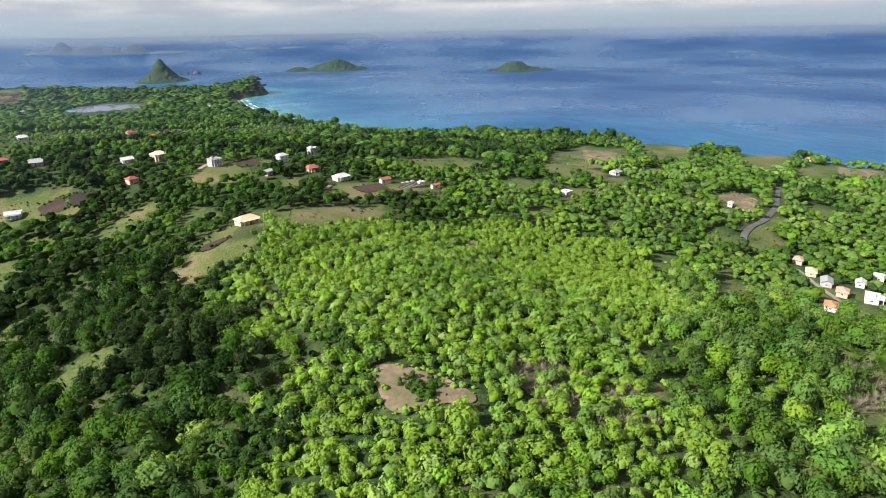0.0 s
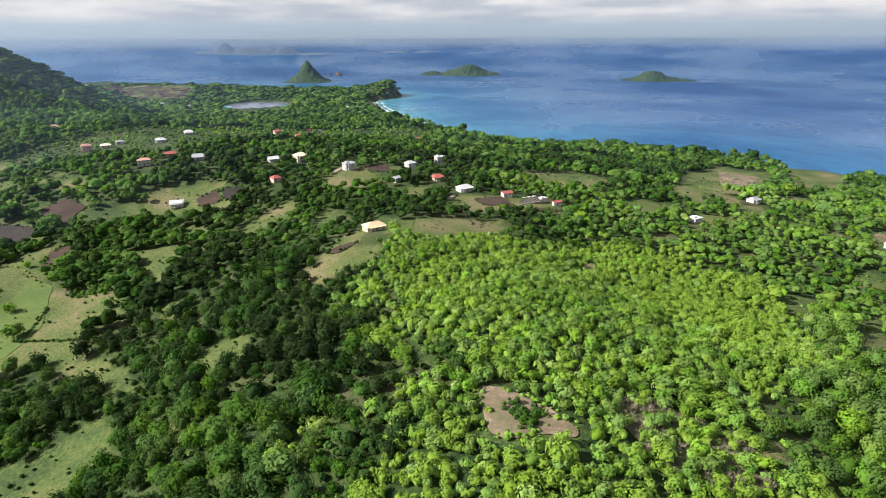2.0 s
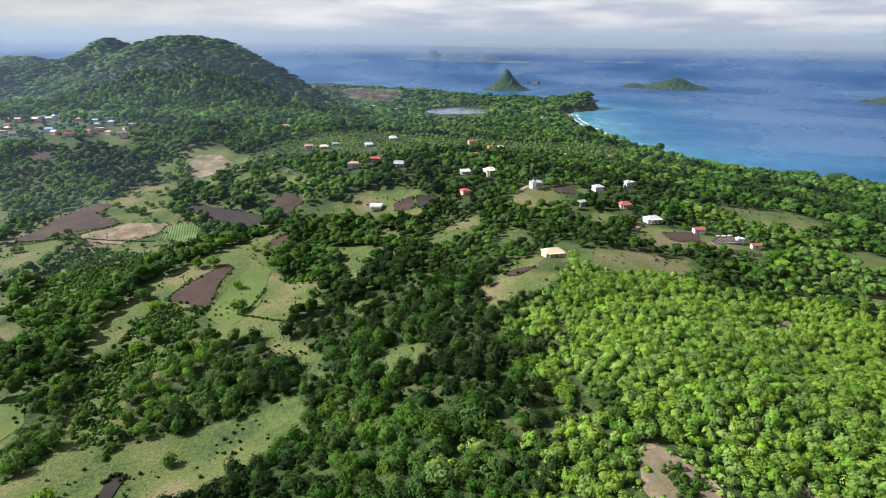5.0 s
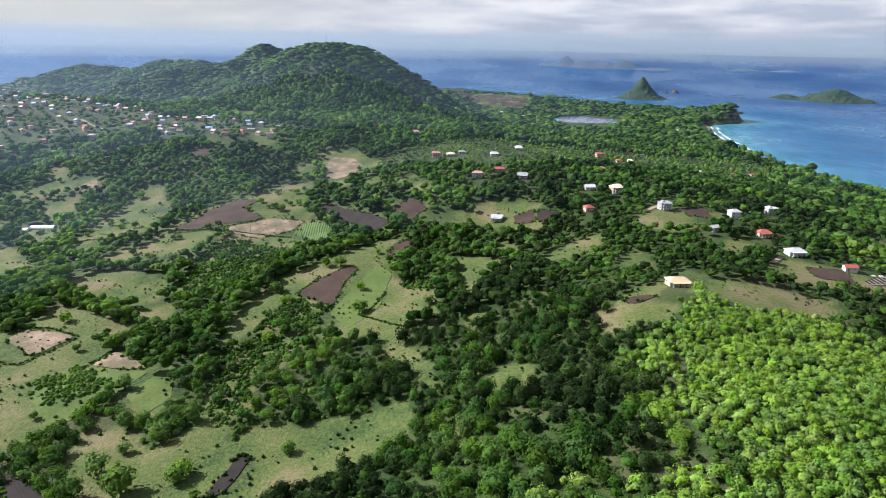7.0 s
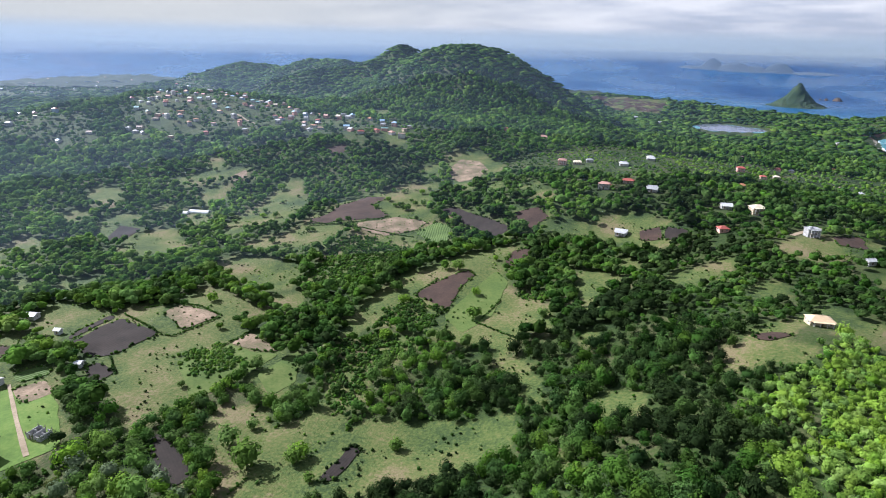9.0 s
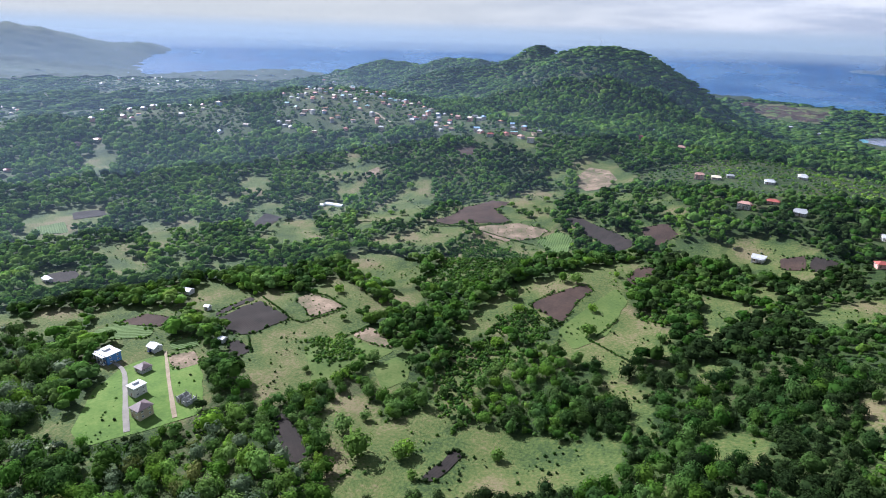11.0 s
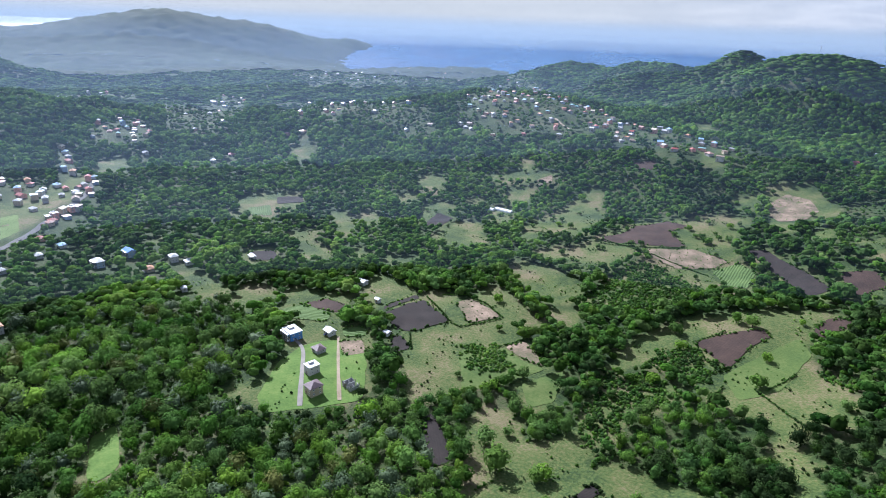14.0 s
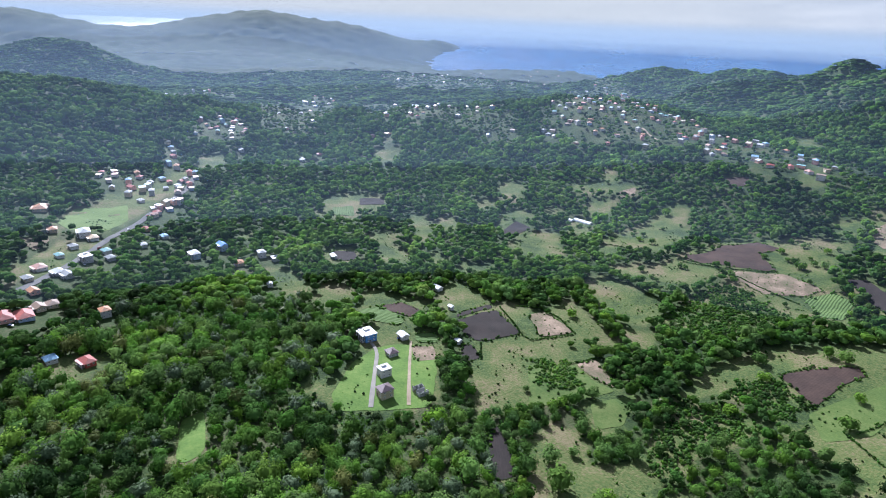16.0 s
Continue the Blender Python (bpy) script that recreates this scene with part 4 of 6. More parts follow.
def field(kind, ring):
    """A bare or ploughed piece of land, draped on the slope, its furrows along its longest side."""
    if kind == "pale_soil":
        PALE.append(ring)
    if kind not in ("lawn", "lush", "pitch", "dry_grass"):
        BARE.append(ring)
    p = np.array(ring, float)
    c = p.mean(0)
    edges = np.roll(p, -1, 0) - p
    lengths = np.hypot(edges[:, 0], edges[:, 1])
    d = edges[int(np.argmax(lengths))] / lengths.max()
    rim = []
    for a, e, n in zip(p, edges, lengths):
        m = max(3, int(n / 3))
        rim += [a + e * (i / m) for i in range(m)]
    rim = np.array(rim)
    for _ in range(2):
        rim = (np.roll(rim, 1, 0) + 2 * rim + np.roll(rim, -1, 0)) / 4
    rim = rim + np.stack([0.5 * waves(rim[:, 0], rim[:, 1], 41, 22), 0.5 * waves(rim[:, 0], rim[:, 1], 42, 22)], -1)
    if kind not in ("lawn", "lush", "pitch", "dry_grass"):
        VERGES.append(rim)
    rings = max(5, int(lengths.max() / 7))
    m = len(rim)
    pts = np.concatenate([c + (rim - c) * (1 - k / rings) for k in range(rings)] + [c[None]])
    z = height(pts[:, 0], pts[:, 1]) + (0.25 if kind in ("lawn", "lush", "pitch", "dry_grass") else 0.40)
    faces = []
    for k in range(rings - 1):
        for i in range(m):
            j = (i + 1) % m
            faces += [(k * m + i, k * m + j, (k + 1) * m + j), (k * m + i, (k + 1) * m + j, (k + 1) * m + i)]
    faces += [((rings - 1) * m + i, (rings - 1) * m + (i + 1) % m, rings * m) for i in range(m)]
    local = (pts - c) @ np.array([[d[0], -d[1]], [d[1], d[0]]])
    words = {"dark_soil": "freshly ploughed dark brown field", "red_soil": "reddish brown tilled field with furrows", "pale_soil": "dry bare pinkish earth among grass", "crop": "green vegetable plot planted in rows", "lawn": "bright green rough grass", "lush": "lush bright green grass round the houses", "pitch": "flat mown grass sports field beside the village road", "dry_grass": "dry brownish grass between leafless shrubs"}
    name = {"dark_soil": "ploughed_field", "red_soil": "tilled_field", "pale_soil": "bare_ground", "crop": "crop_field", "lawn": "grass_plot", "lush": "grass_plot", "pitch": "sports_field", "dry_grass": "dry_grass"}[kind]
    ob = raw_mesh(name, np.column_stack([local, z]), faces, M_SOIL[kind], smooth=True)
    ob.matrix_world = pose(c[0], c[1], 0, 0, 0, math.degrees(math.atan2(d[1], d[0])))
    return tagged(ob, words[kind], "field", kind="structure")


def road(kind, line, width):
    mat, words = {"asphalt_road": (M_ASPHALT, "narrow grey asphalt village road"), "concrete_drive": (M_CONCRETE, "pale concrete drive between the houses"), "dirt_track": (M_DIRT, "pale dirt track with worn wheel ruts")}[kind]
    CLEARED.append((line, width * 0.5 + (7 if width >= 7 else 2.5)))
    strip(kind, line, -width / 2, width / 2, 0.52, mat, words, "road", wobble=0.25)


# ploughed and bare ground
field("dark_soil", [(-389, 174), (-400, 217), (-353, 214), (-351, 178), (-361, 172)])
field("dark_soil", [(-400, 179), (-413, 216), (-405, 217), (-394, 177)])
field("dark_soil", [(-354, 162), (-350, 171), (-330, 168), (-327, 153)])
field("pale_soil", [(-379, 236), (-383, 253), (-359, 254), (-338, 254), (-342, 226), (-364, 233)])
field("pale_soil", [(-298, 228), (-297, 246), (-280, 242), (-260, 236), (-275, 229)])
field("dark_soil", [(-250, 134), (-251, 143), (-209, 130), (-205, 123), (-209, 115)])
field("dark_soil", [(-154, 151), (-159, 184), (-152, 182), (-148, 154)])
field("red_soil", [(-229, 347), (-220, 376), (-209, 399), (-200, 395), (-200, 374), (-192, 335)])
field("red_soil", [(-190, 430), (-194, 455), (-184, 470), (-181, 453), (-178, 431), (-183, 421)])
field("red_soil", [(-439, 464), (-433, 488), (-447, 525), (-437, 565), (-405, 565), (-410, 538), (-367, 514), (-403, 471), (-429, 453)])
field("pale_soil", [(-386, 468), (-360, 515), (-320, 516), (-320, 490), (-336, 461), (-363, 459)])
field("dark_soil", [(-322, 546), (-309, 558), (-251, 527), (-217, 502), (-228, 482), (-269, 518)])
field("red_soil", [(-227, 530), (-206, 544), (-187, 527), (-200, 500)])
field("red_soil", [(-195, 439), (-185, 468), (-177, 454), (-182, 426)])
field("pale_soil", [(-388, 678), (-391, 722), (-364, 724), (-335, 693), (-327, 655), (-345, 636), (-364, 647)])
field("red_soil", [(-101, 519), (-84, 529), (-78, 502), (-95, 499)])
field("dark_soil", [(-80, 527), (-60, 522), (-57, 498), (-76, 502)])
field("red_soil", [(-597, 675), (-574, 696), (-554, 678), (-568, 660)])
field("red_soil", [(117, 426), (142, 433), (145, 410), (120, 409)])
field("red_soil", [(149, 405), (180, 409), (182, 403), (153, 400)])
field("red_soil", [(44, 537), (64, 551), (68, 520), (47, 515)])
field("red_soil", [(0, 308), (12, 315), (20, 312), (8, 300)])
field("pale_soil", [(147, 301), (156, 297), (149, 282), (145, 285)])
field("pale_soil", [(43, 154), (50, 151), (59, 143), (64, 134), (67, 127), (64, 123), (57, 126), (50, 126), (44, 127), (41, 132), (43, 142)])
field("pale_soil", [(415, 352), (462, 368), (443, 332), (405, 310), (402, 327)])
field("pale_soil", [(512, 667), (541, 625), (465, 550), (413, 527)])
field("pale_soil", [(750, 465), (738, 401), (689, 373), (661, 405)])
field("dark_soil", [(-781, 197), (-775, 231), (-746, 224), (-749, 190)])
field("dark_soil", [(-591, 115), (-581, 140), (-552, 134), (-563, 111)])
field("dark_soil", [(-636, 368), (-610, 376), (-583, 337), (-607, 330)])
field("red_soil", [(-438, 121), (-441, 145), (-413, 155), (-408, 141)])
field("pale_soil", [(-364, 127), (-357, 142), (-338, 137), (-340, 121)])
field("crop", [(-435, 103), (-439, 125), (-405, 136), (-397, 128), (-422, 100)])
field("crop", [(-317, 487), (-312, 519), (-289, 515), (-272, 475), (-285, 466)])
field("crop", [(-380, 134), (-375, 151), (-362, 149), (-367, 132)])
field("crop", [(-747, 151), (-750, 181), (-709, 172), (-717, 148)])
field("lush", [(-316, 54), (-354, 79), (-369, 99), (-370, 116), (-358, 142), (-321, 130), (-283, 110), (-298, 55)])
field("lawn", [(-310, 196), (-297, 227), (-273, 226), (-258, 234), (-258, 211), (-258, 192), (-264, 171)])
field("lawn", [(-252, 208), (-250, 245), (-241, 234), (-226, 213), (-230, 197)])
field("lush", [(-318, -33), (-324, -21), (-283, -21), (-273, -31), (-278, -37)])
field("lawn", [(-190, 326), (-189, 363), (-188, 410), (-170, 393), (-157, 336), (-165, 308)])
field("pitch", [(-715, -156), (-767, -145), (-777, -91), (-724, -87), (-686, -106), (-691, -141)])
field("pale_soil", [(-673, -183), (-664, -153), (-631, -161)])
field("red_soil", [(-742, 2440), (-630, 2449), (-433, 2464), (-393, 2168), (-512, 2092)])
field("pale_soil", [(-660, 547), (-661, 578), (-638, 559), (-647, 538)])
road("asphalt_road", [(-528, -159), (-578, -131), (-659, -102), (-732, -68), (-840, -24), (-907, -12)], 7)
road("concrete_drive", [(-296, 75), (-335, 89), (-367, 101), (-379, 98)], 2.8)
road("concrete_drive", [(333, 217), (309, 187), (298, 167), (296, 152)], 3)
road("dirt_track", [(-290, 98), (-326, 111), (-370, 128)], 2.2)
road("asphalt_road", [(526, 377), (440, 314), (402, 295), (371, 283), (347, 269), (336, 252)], 4.5)
road("dirt_track", [(16, 523), (28, 546), (39, 555)], 4)
road("dirt_track", [(62, 1074), (78, 962)], 4)
road("dirt_track", [(-871, 756), (-808, 741)], 4)
road("dirt_track", [(97, 424), (106, 442)], 3)



# ---- houses ----
def shared(name, bm, mat):
    mesh = bpy.data.meshes.new(name)
    bm.to_mesh(mesh)
    bm.free()
    mesh.materials.append(mat)
    return mesh


def window_frame_mesh(w, h):
    bm = bmesh.new()
    for a in ((-w / 2, 0, 0, -w / 2 + 0.12, 0.12, h), (w / 2 - 0.12, 0, 0, w / 2, 0.12, h), (-w / 2 + 0.12, 0, 0, w / 2 - 0.12, 0.12, 0.12), (-w / 2 + 0.12, 0, h - 0.12, w / 2 - 0.12, 0.12, h), (-0.04, 0, 0.12, 0.04, 0.1, h - 0.12),
              (-w / 2 - 0.1, -0.0, -0.1, w / 2 + 0.1, 0.2, -0.01)):
        box_into(bm, *a)
    return shared("window", bm, M_FRAME)


def window_pane_mesh(w, h):
    bm = bmesh.new()
    box_into(bm, -w / 2 + 0.1, -0.03, 0.1, w / 2 - 0.1, 0.04, h - 0.1)
    return shared("pane", bm, M_PANE)


def door_mesh():
    bm = bmesh.new()
    box_into(bm, -0.5, 0, 0, 0.5, 0.07, 2.05)
    box_into(bm, -0.36, 0.07, 0.2, 0.36, 0.09, 0.9)
    box_into(bm, -0.36, 0.07, 1.1, 0.36, 0.09, 1.9)
    return shared("door", bm, M_DOOR)


FRAME_MESH, PANE_MESH, DOOR_MESH = window_frame_mesh(1.3, 1.2), window_pane_mesh(1.3, 1.2), door_mesh()


def prism_roof(l, w, z, rise, hip, over=0.6, thick=0.16):
    """A pitched roof with eaves and thickness; hip: how far the ridge stops short of each end."""
    bm = bmesh.new()
    a, b = l / 2 + over, w / 2 + over
    drop = over * rise / (w / 2)
    low = [(-a, -b), (a, -b), (a, b), (-a, b)]
    ridge = max(0.2, a - hip) if hip else a
    rings = []
    for t in (0, -thick):
        ring = [bm.verts.new((x, y, z - drop + t)) for x, y in low]
        top = [bm.verts.new((-ridge, 0, z + rise + t)), bm.verts.new((ridge, 0, z + rise + t))]
        rings.append((ring, top))
    for (r, t), flip in ((rings[0], False), (rings[1], True)):
        for f in ((r[0], r[1], t[1], t[0]), (r[2], r[3], t[0], t[1]), (r[1], r[2], t[1]), (r[3], r[0], t[0])):
            if len(f) == 3 and not hip:
                continue
            bm.faces.new(f[::-1] if flip else f)
    (r, t), (q, s) = rings
    for i in range(4):
        k = (i + 1) % 4
        if hip or i in (0, 2):
            bm.faces.new((r[k], r[i], q[i], q[k]))
    if not hip:
        for e, (i, k) in ((1, (1, 2)), (0, (3, 0))):
            bm.faces.new((r[i], t[e], s[e], q[i]))
            bm.faces.new((t[e], r[k], q[k], s[e]))
    box_into(bm, -ridge, -0.12, z + rise - 0.02, ridge, 0.12, z + rise + 0.07)
    bmesh.ops.recalc_face_normals(bm, faces=bm.faces)
    return bm


ROOF_WORDS = {"hip": "hip", "gable": "gabled", "flat": "flat", "shell": "missing"}


def house(x, y, turn, long, wide, storeys, roof, wall, colour, detail=2, group=""):
    """A concrete or timber house: walls on a plinth, roof, door, windows, and a porch or balcony on the larger ones."""
    if detail > 1:
        long, wide = long * 0.84, wide * 0.86
    corners = [(x + sx * long / 2, y + sy * wide / 2) for sx in (-1, 1) for sy in (-1, 1)]
    levels = height(np.array([c[0] for c in corners]), np.array([c[1] for c in corners]))
    base = float(levels.mean()) + 0.5
    # trees are cleared towards the camera, so that the house shows
    far = math.hypot(x, y)
    sight_gap = 9 + 0.042 * far
    CLEARED.append(([(x, y), (x - x / far * sight_gap, y - y / far * sight_gap)], max(long, wide) * 0.5 + 2))
    home = new("house")
    home.matrix_world = pose(x, y, base, 0, 0, turn)
    top = 2.9 * storeys + 0.2
    bm = bmesh.new()
    if roof == "shell":
        for bx in (-long / 2, long / 2 - 0.2):
            box_into(bm, bx, -wide / 2, -2, bx + 0.2, wide / 2, top - 0.4)
        for by in (-wide / 2, wide / 2 - 0.2, 0):
            box_into(bm, -long / 2 + 0.2, by, -2, -long / 6, by + 0.2, top)
            box_into(bm, long / 6, by, -2, long / 2 - 0.2, by + 0.2, top - 0.9)
        box_into(bm, -0.1, -wide / 2, -2, 0.1, wide / 2, top - 0.3)
    else:
        box_into(bm, -long / 2, -wide / 2, -2.0, long / 2, wide / 2, top)
        if roof == "gable":
            rise = wide * 0.24
            for sx in (-1, 1):
                e = sx * (long / 2 - 0.01)
                tri = [bm.verts.new((e, -wide / 2, top)), bm.verts.new((e, wide / 2, top)), bm.verts.new((e, 0, top + rise - 0.1))]
                bm.faces.new(tri if sx > 0 else tri[::-1])
    part("wall", bm, M_WALL[wall], home)
    if roof in ("hip", "gable"):
        part("roof", prism_roof(long, wide, top + 0.02, wide * 0.24, min(long, wide) / 2 * 0.98 if roof == "hip" else 0), M_ROOF[colour], home)
    else:
        bm = bmesh.new()
        if roof == "flat":
            box_into(bm, -long / 2 - 0.45, -wide / 2 - 0.45, top, long / 2 + 0.45, wide / 2 + 0.45, top + 0.22)
            if detail > 1:
                box_into(bm, -long * 0.3, -wide * 0.2, top + 0.22, -long * 0.05, wide * 0.25, top + 1.3)
            part("roof", bm, M_ROOF[colour], home)
        else:
            bm.free()
            for cx in (-long / 2, 0, long / 2):
                for cy in (-wide / 2, wide / 2):
                    bm = bmesh.new()
                    box_into(bm, cx - 0.15, cy - 0.15, top - 1.0, cx + 0.15, cy + 0.15, top + 0.9)
                    part("pillar", bm, M_CONCRETE, home)
    sides = [(0, -wide / 2, 180, long), (0, wide / 2, 0, long)] + ([(long / 2, 0, -90, wide), (-long / 2, 0, 90, wide)] if detail > 1 else [])
    for s, (ox, oy, face, span) in enumerate(sides):
        count = max(1, int(span / 3.4)) if detail > 1 else 2
        for level in range(storeys if detail else 1):
            for i in range(count):
                off = (i + 0.5) / count * span - span / 2
                a = radians(face)
                px, py = ox + off * math.cos(a), oy + off * math.sin(a)
                if s == 0 and level == 0 and i == count // 2:
                    d = new("door", DOOR_MESH)
                    d.parent, d.matrix_local = home, pose(px, py, 0.1, 0, 0, face)
                    continue
                w = new("window", FRAME_MESH)
                w.parent, w.matrix_local = home, pose(px, py, 1.0 + 2.9 * level, 0, 0, face)
                if detail > 1:
                    g = new("pane", PANE_MESH)
                    g.parent = w
    if detail > 1 and roof != "shell" and long >= 9:
        bm = bmesh.new()
        deep = 2.2
        for level in range(storeys):
            z = 2.9 * level
            box_into(bm, -long * 0.42, -wide / 2 - deep, z - 0.1, long * 0.42, -wide / 2 - 0.003, z + 0.08)
            if level:
                box_into(bm, -long * 0.42, -wide / 2 - deep, z + 0.95, long * 0.42, -wide / 2 - deep + 0.08, z + 1.05)
        part("porch", bm, M_CONCRETE, home, "pale concrete porch slab")
        for cx in (-0.4, -0.14, 0.14, 0.4):
            bm = bmesh.new()
            box_into(bm, cx * long - 0.13, -wide / 2 - deep + 0.1, -0.5, cx * long + 0.13, -wide / 2 - deep + 0.36, top - 0.25)
            part("column", bm, M_FRAME, home)
        bm = bmesh.new()
        box_into(bm, -long * 0.44, -wide / 2 - deep - 0.2, top - 0.3, long * 0.44, -wide / 2 - 0.62, top - 0.12)
        part("porch_roof", bm, M_ROOF[colour], home)
    storey = "two-storey" if storeys > 1 else "single-storey"
    if roof == "shell":
        words = "unfinished grey concrete block house without a roof"
    else:
        words = f"{storey} {wall} house with a {colour} {ROOF_WORDS[roof]} roof"
    return tagged(home, words, "house", group)


house(31, 337, 20, 14, 9, 1, "hip", "cream", "buff")
house(-34, 519, 30, 9, 8, 1, "hip", "pink", "red")
house(116, 451, 20, 14, 9, 1, "hip", "white", "white")
house(-13, 579, 30, 14, 11, 2, "hip", "cream", "cream")
house(-39, 585, 20, 11, 8, 1, "gable", "white", "white")
house(29, 529, 30, 11, 8, 2, "flat", "grey", "grey")
house(85, 530, 25, 10, 8, 2, "hip", "white", "white")
house(119, 563, 20, 10, 8, 2, "flat", "white", "white")
house(65, 484, 40, 8, 6, 1, "gable", "white", "white")
house(101, 487, 20, 12, 9, 1, "hip", "cream", "red")
house(146, 434, 10, 9, 6, 1, "gable", "white", "red")
house(173, 425, 10, 6, 4, 1, "flat", "white", "white")
house(182, 418, 10, 8, 4, 1, "gable", "white", "red")
house(378, 439, 20, 12, 8, 1, "hip", "white", "grey")
house(281, 383, 20, 10, 8, 1, "flat", "white", "white")
house(-115, 514, 5, 12, 7, 1, "gable", "white", "white")
house(-114, 629, 10, 10, 7, 1, "gable", "white", "grey")
house(-157, 832, 10, 12, 8, 1, "hip", "white", "white")
house(-175, 756, 30, 12, 8, 1, "hip", "white", "grey")
house(-160, 620, 0, 12, 6, 1, "hip", "white", "red")
house(-337, 896, 20, 14, 10, 1, "hip", "pink", "pink")
house(-460, 1073, 20, 8, 7, 2, "flat", "white", "white")
house(-415, 922, 20, 10, 7, 1, "gable", "red", "red")
house(-64, 1128, 20, 12, 9, 2, "hip", "cream", "pink")
house(-51, 928, 20, 12, 9, 2, "hip", "pink", "red")
house(-6, 1083, 20, 9, 7, 1, "hip", "pink", "red")
house(13, 1104, 20, 10, 7, 1, "hip", "white", "white")
house(-5, 939, 20, 9, 7, 1, "hip", "cream", "cream")
house(-20, 874, 20, 9, 7, 1, "hip", "cream", "red")
house(-35, 710, 20, 9, 7, 1, "hip", "cream", "orange")
house(80, 1258, 20, 10, 8, 1, "hip", "cream", "red")
house(74, 948, 20, 12, 8, 1, "hip", "white", "red")
house(97, 951, 20, 10, 8, 1, "hip", "white", "white")
house(155, 1023, 20, 10, 8, 1, "hip", "cream", "red")
house(194, 1097, 20, 9, 8, 1, "hip", "cream", "red")
house(-144, 650, 10, 14, 7, 1, "hip", "cream", "red")
house(-161, 615, 10, 14, 7, 2, "hip", "white", "pink")
house(-113, 624, 0, 13, 8, 1, "gable", "white", "grey")
house(-160, 845, 20, 12, 8, 1, "hip", "white", "white")
house(-174, 750, 20, 12, 8, 1, "hip", "white", "white")
house(-244, 720, 20, 12, 8, 2, "hip", "pink", "pink")
house(-227, 729, 20, 12, 8, 1, "hip", "cream", "cream")
house(-217, 748, 20, 10, 7, 1, "hip", "grey", "grey")
house(109, 1764, 20, 12, 8, 1, "hip", "white", "grey")
house(-443, 2020, 20, 14, 9, 1, "hip", "white", "white")
house(-353, 1957, 20, 16, 10, 1, "flat", "white", "white")
house(-763, -177, 0, 22, 16, 1, "hip", "cream", "orange")
house(-673, -124, 10, 18, 12, 2, "hip", "white", "white")
house(-688, -154, 10, 12, 8, 1, "hip", "cream", "orange")
house(-661, -115, 20, 12, 9, 1, "hip", "white", "buff")
house(-581, -148, 30, 14, 10, 1, "hip", "white", "pink")
house(-482, -141, 20, 20, 12, 1, "hip", "paleblue", "red")
house(-481, -154, 20, 20, 12, 1, "hip", "pink", "red")
house(-500, -126, 20, 11, 9, 1, "hip", "cream", "brown")
house(-474, -87, 20, 10, 8, 2, "hip", "white", "orange")
house(-597, -20, 20, 14, 8, 2, "hip", "paleblue", "white")
house(-615, 7, 20, 14, 8, 2, "gable", "paleblue", "blue")
house(-569, 20, 10, 11, 8, 1, "hip", "cream", "orange")
house(-587, 43, 10, 10, 8, 2, "hip", "white", "white")
house(-575, 55, 10, 9, 8, 1, "flat", "white", "white")
house(-408, -113, 25, 9, 8, 1, "hip", "white", "lightblue")
house(-401, -91, 30, 13, 8, 1, "hip", "red", "red")
house(-662, -49, 20, 10, 7, 1, "hip", "white", "lightblue")
house(-636, -68, 20, 9, 7, 1, "hip", "white", "white")
house(-691, -68, 20, 10, 7, 1, "hip", "pink", "red")
house(-568, -132, 30, 12, 9, 1, "hip", "white", "white")
house(-561, -124, 30, 14, 8, 1, "gable", "grey", "grey")
house(-638, -130, 30, 10, 8, 1, "hip", "white", "grey")
house(-601, -114, 30, 14, 8, 2, "flat", "grey", "grey")
house(-622, -100, 30, 10, 8, 1, "hip", "white", "teal")
house(-604, -95, 30, 10, 8, 1, "hip", "grey", "grey")
house(-613, -138, 30, 9, 7, 1, "hip", "white", "teal")
house(-526, -143, 30, 10, 8, 1, "gable", "pink", "orange")
house(-557, -153, 30, 10, 8, 1, "hip", "cream", "grey")
house(-758, -56, 30, 9, 7, 2, "flat", "pink", "white")
house(-734, -60, 30, 9, 7, 1, "hip", "cream", "pink")
house(-779, -39, 30, 9, 8, 2, "flat", "pink", "grey")
house(-790, -77, 30, 9, 7, 1, "hip", "white", "white")
house(-495, -134, 30, 12, 8, 1, "gable", "cream", "brown")
house(-385, 98, 12, 15, 11, 2, "flat", "blue", "white")
house(-377, 124, 12, 9, 7, 1, "gable", "white", "white")
house(-356, 108, 12, 9, 8, 1, "hip", "grey", "purple")
house(-329, 94, 12, 8, 9, 2, "flat", "white", "white")
house(-305, 87, 12, 9, 10, 2, "hip", "cream", "purple")
house(-301, 110, 12, 11, 8, 1, "shell", "grey", "grey")
house(-454, 184, 20, 9, 7, 1, "gable", "white", "white")
house(-411, 179, 20, 5, 4, 1, "gable", "white", "white")
house(-355, 161, 20, 5, 4, 1, "gable", "white", "white")
house(-569, 114, 5, 12, 3.5, 1, "gable", "white", "white")
house(-508, 41, 5, 6, 5, 1, "gable", "white", "white")
house(347, 226, 25, 8, 6, 1, "hip", "cream", "pink")
house(330, 206, 35, 9, 6, 1, "hip", "cream", "buff")
house(318, 189, 35, 10, 6, 1, "gable", "grey", "grey")
house(310, 175, 30, 8, 6, 1, "hip", "cream", "pink")
house(282, 163, 30, 8, 6, 1, "hip", "white", "orange")
house(317, 164, 30, 11, 7, 1, "flat", "white", "white")
house(339, 183, 30, 7, 5, 1, "gable", "white", "white")
house(367, 189, 30, 8, 6, 1, "flat", "white", "white")
house(736, 493, 30, 12, 8, 1, "hip", "cream", "orange")
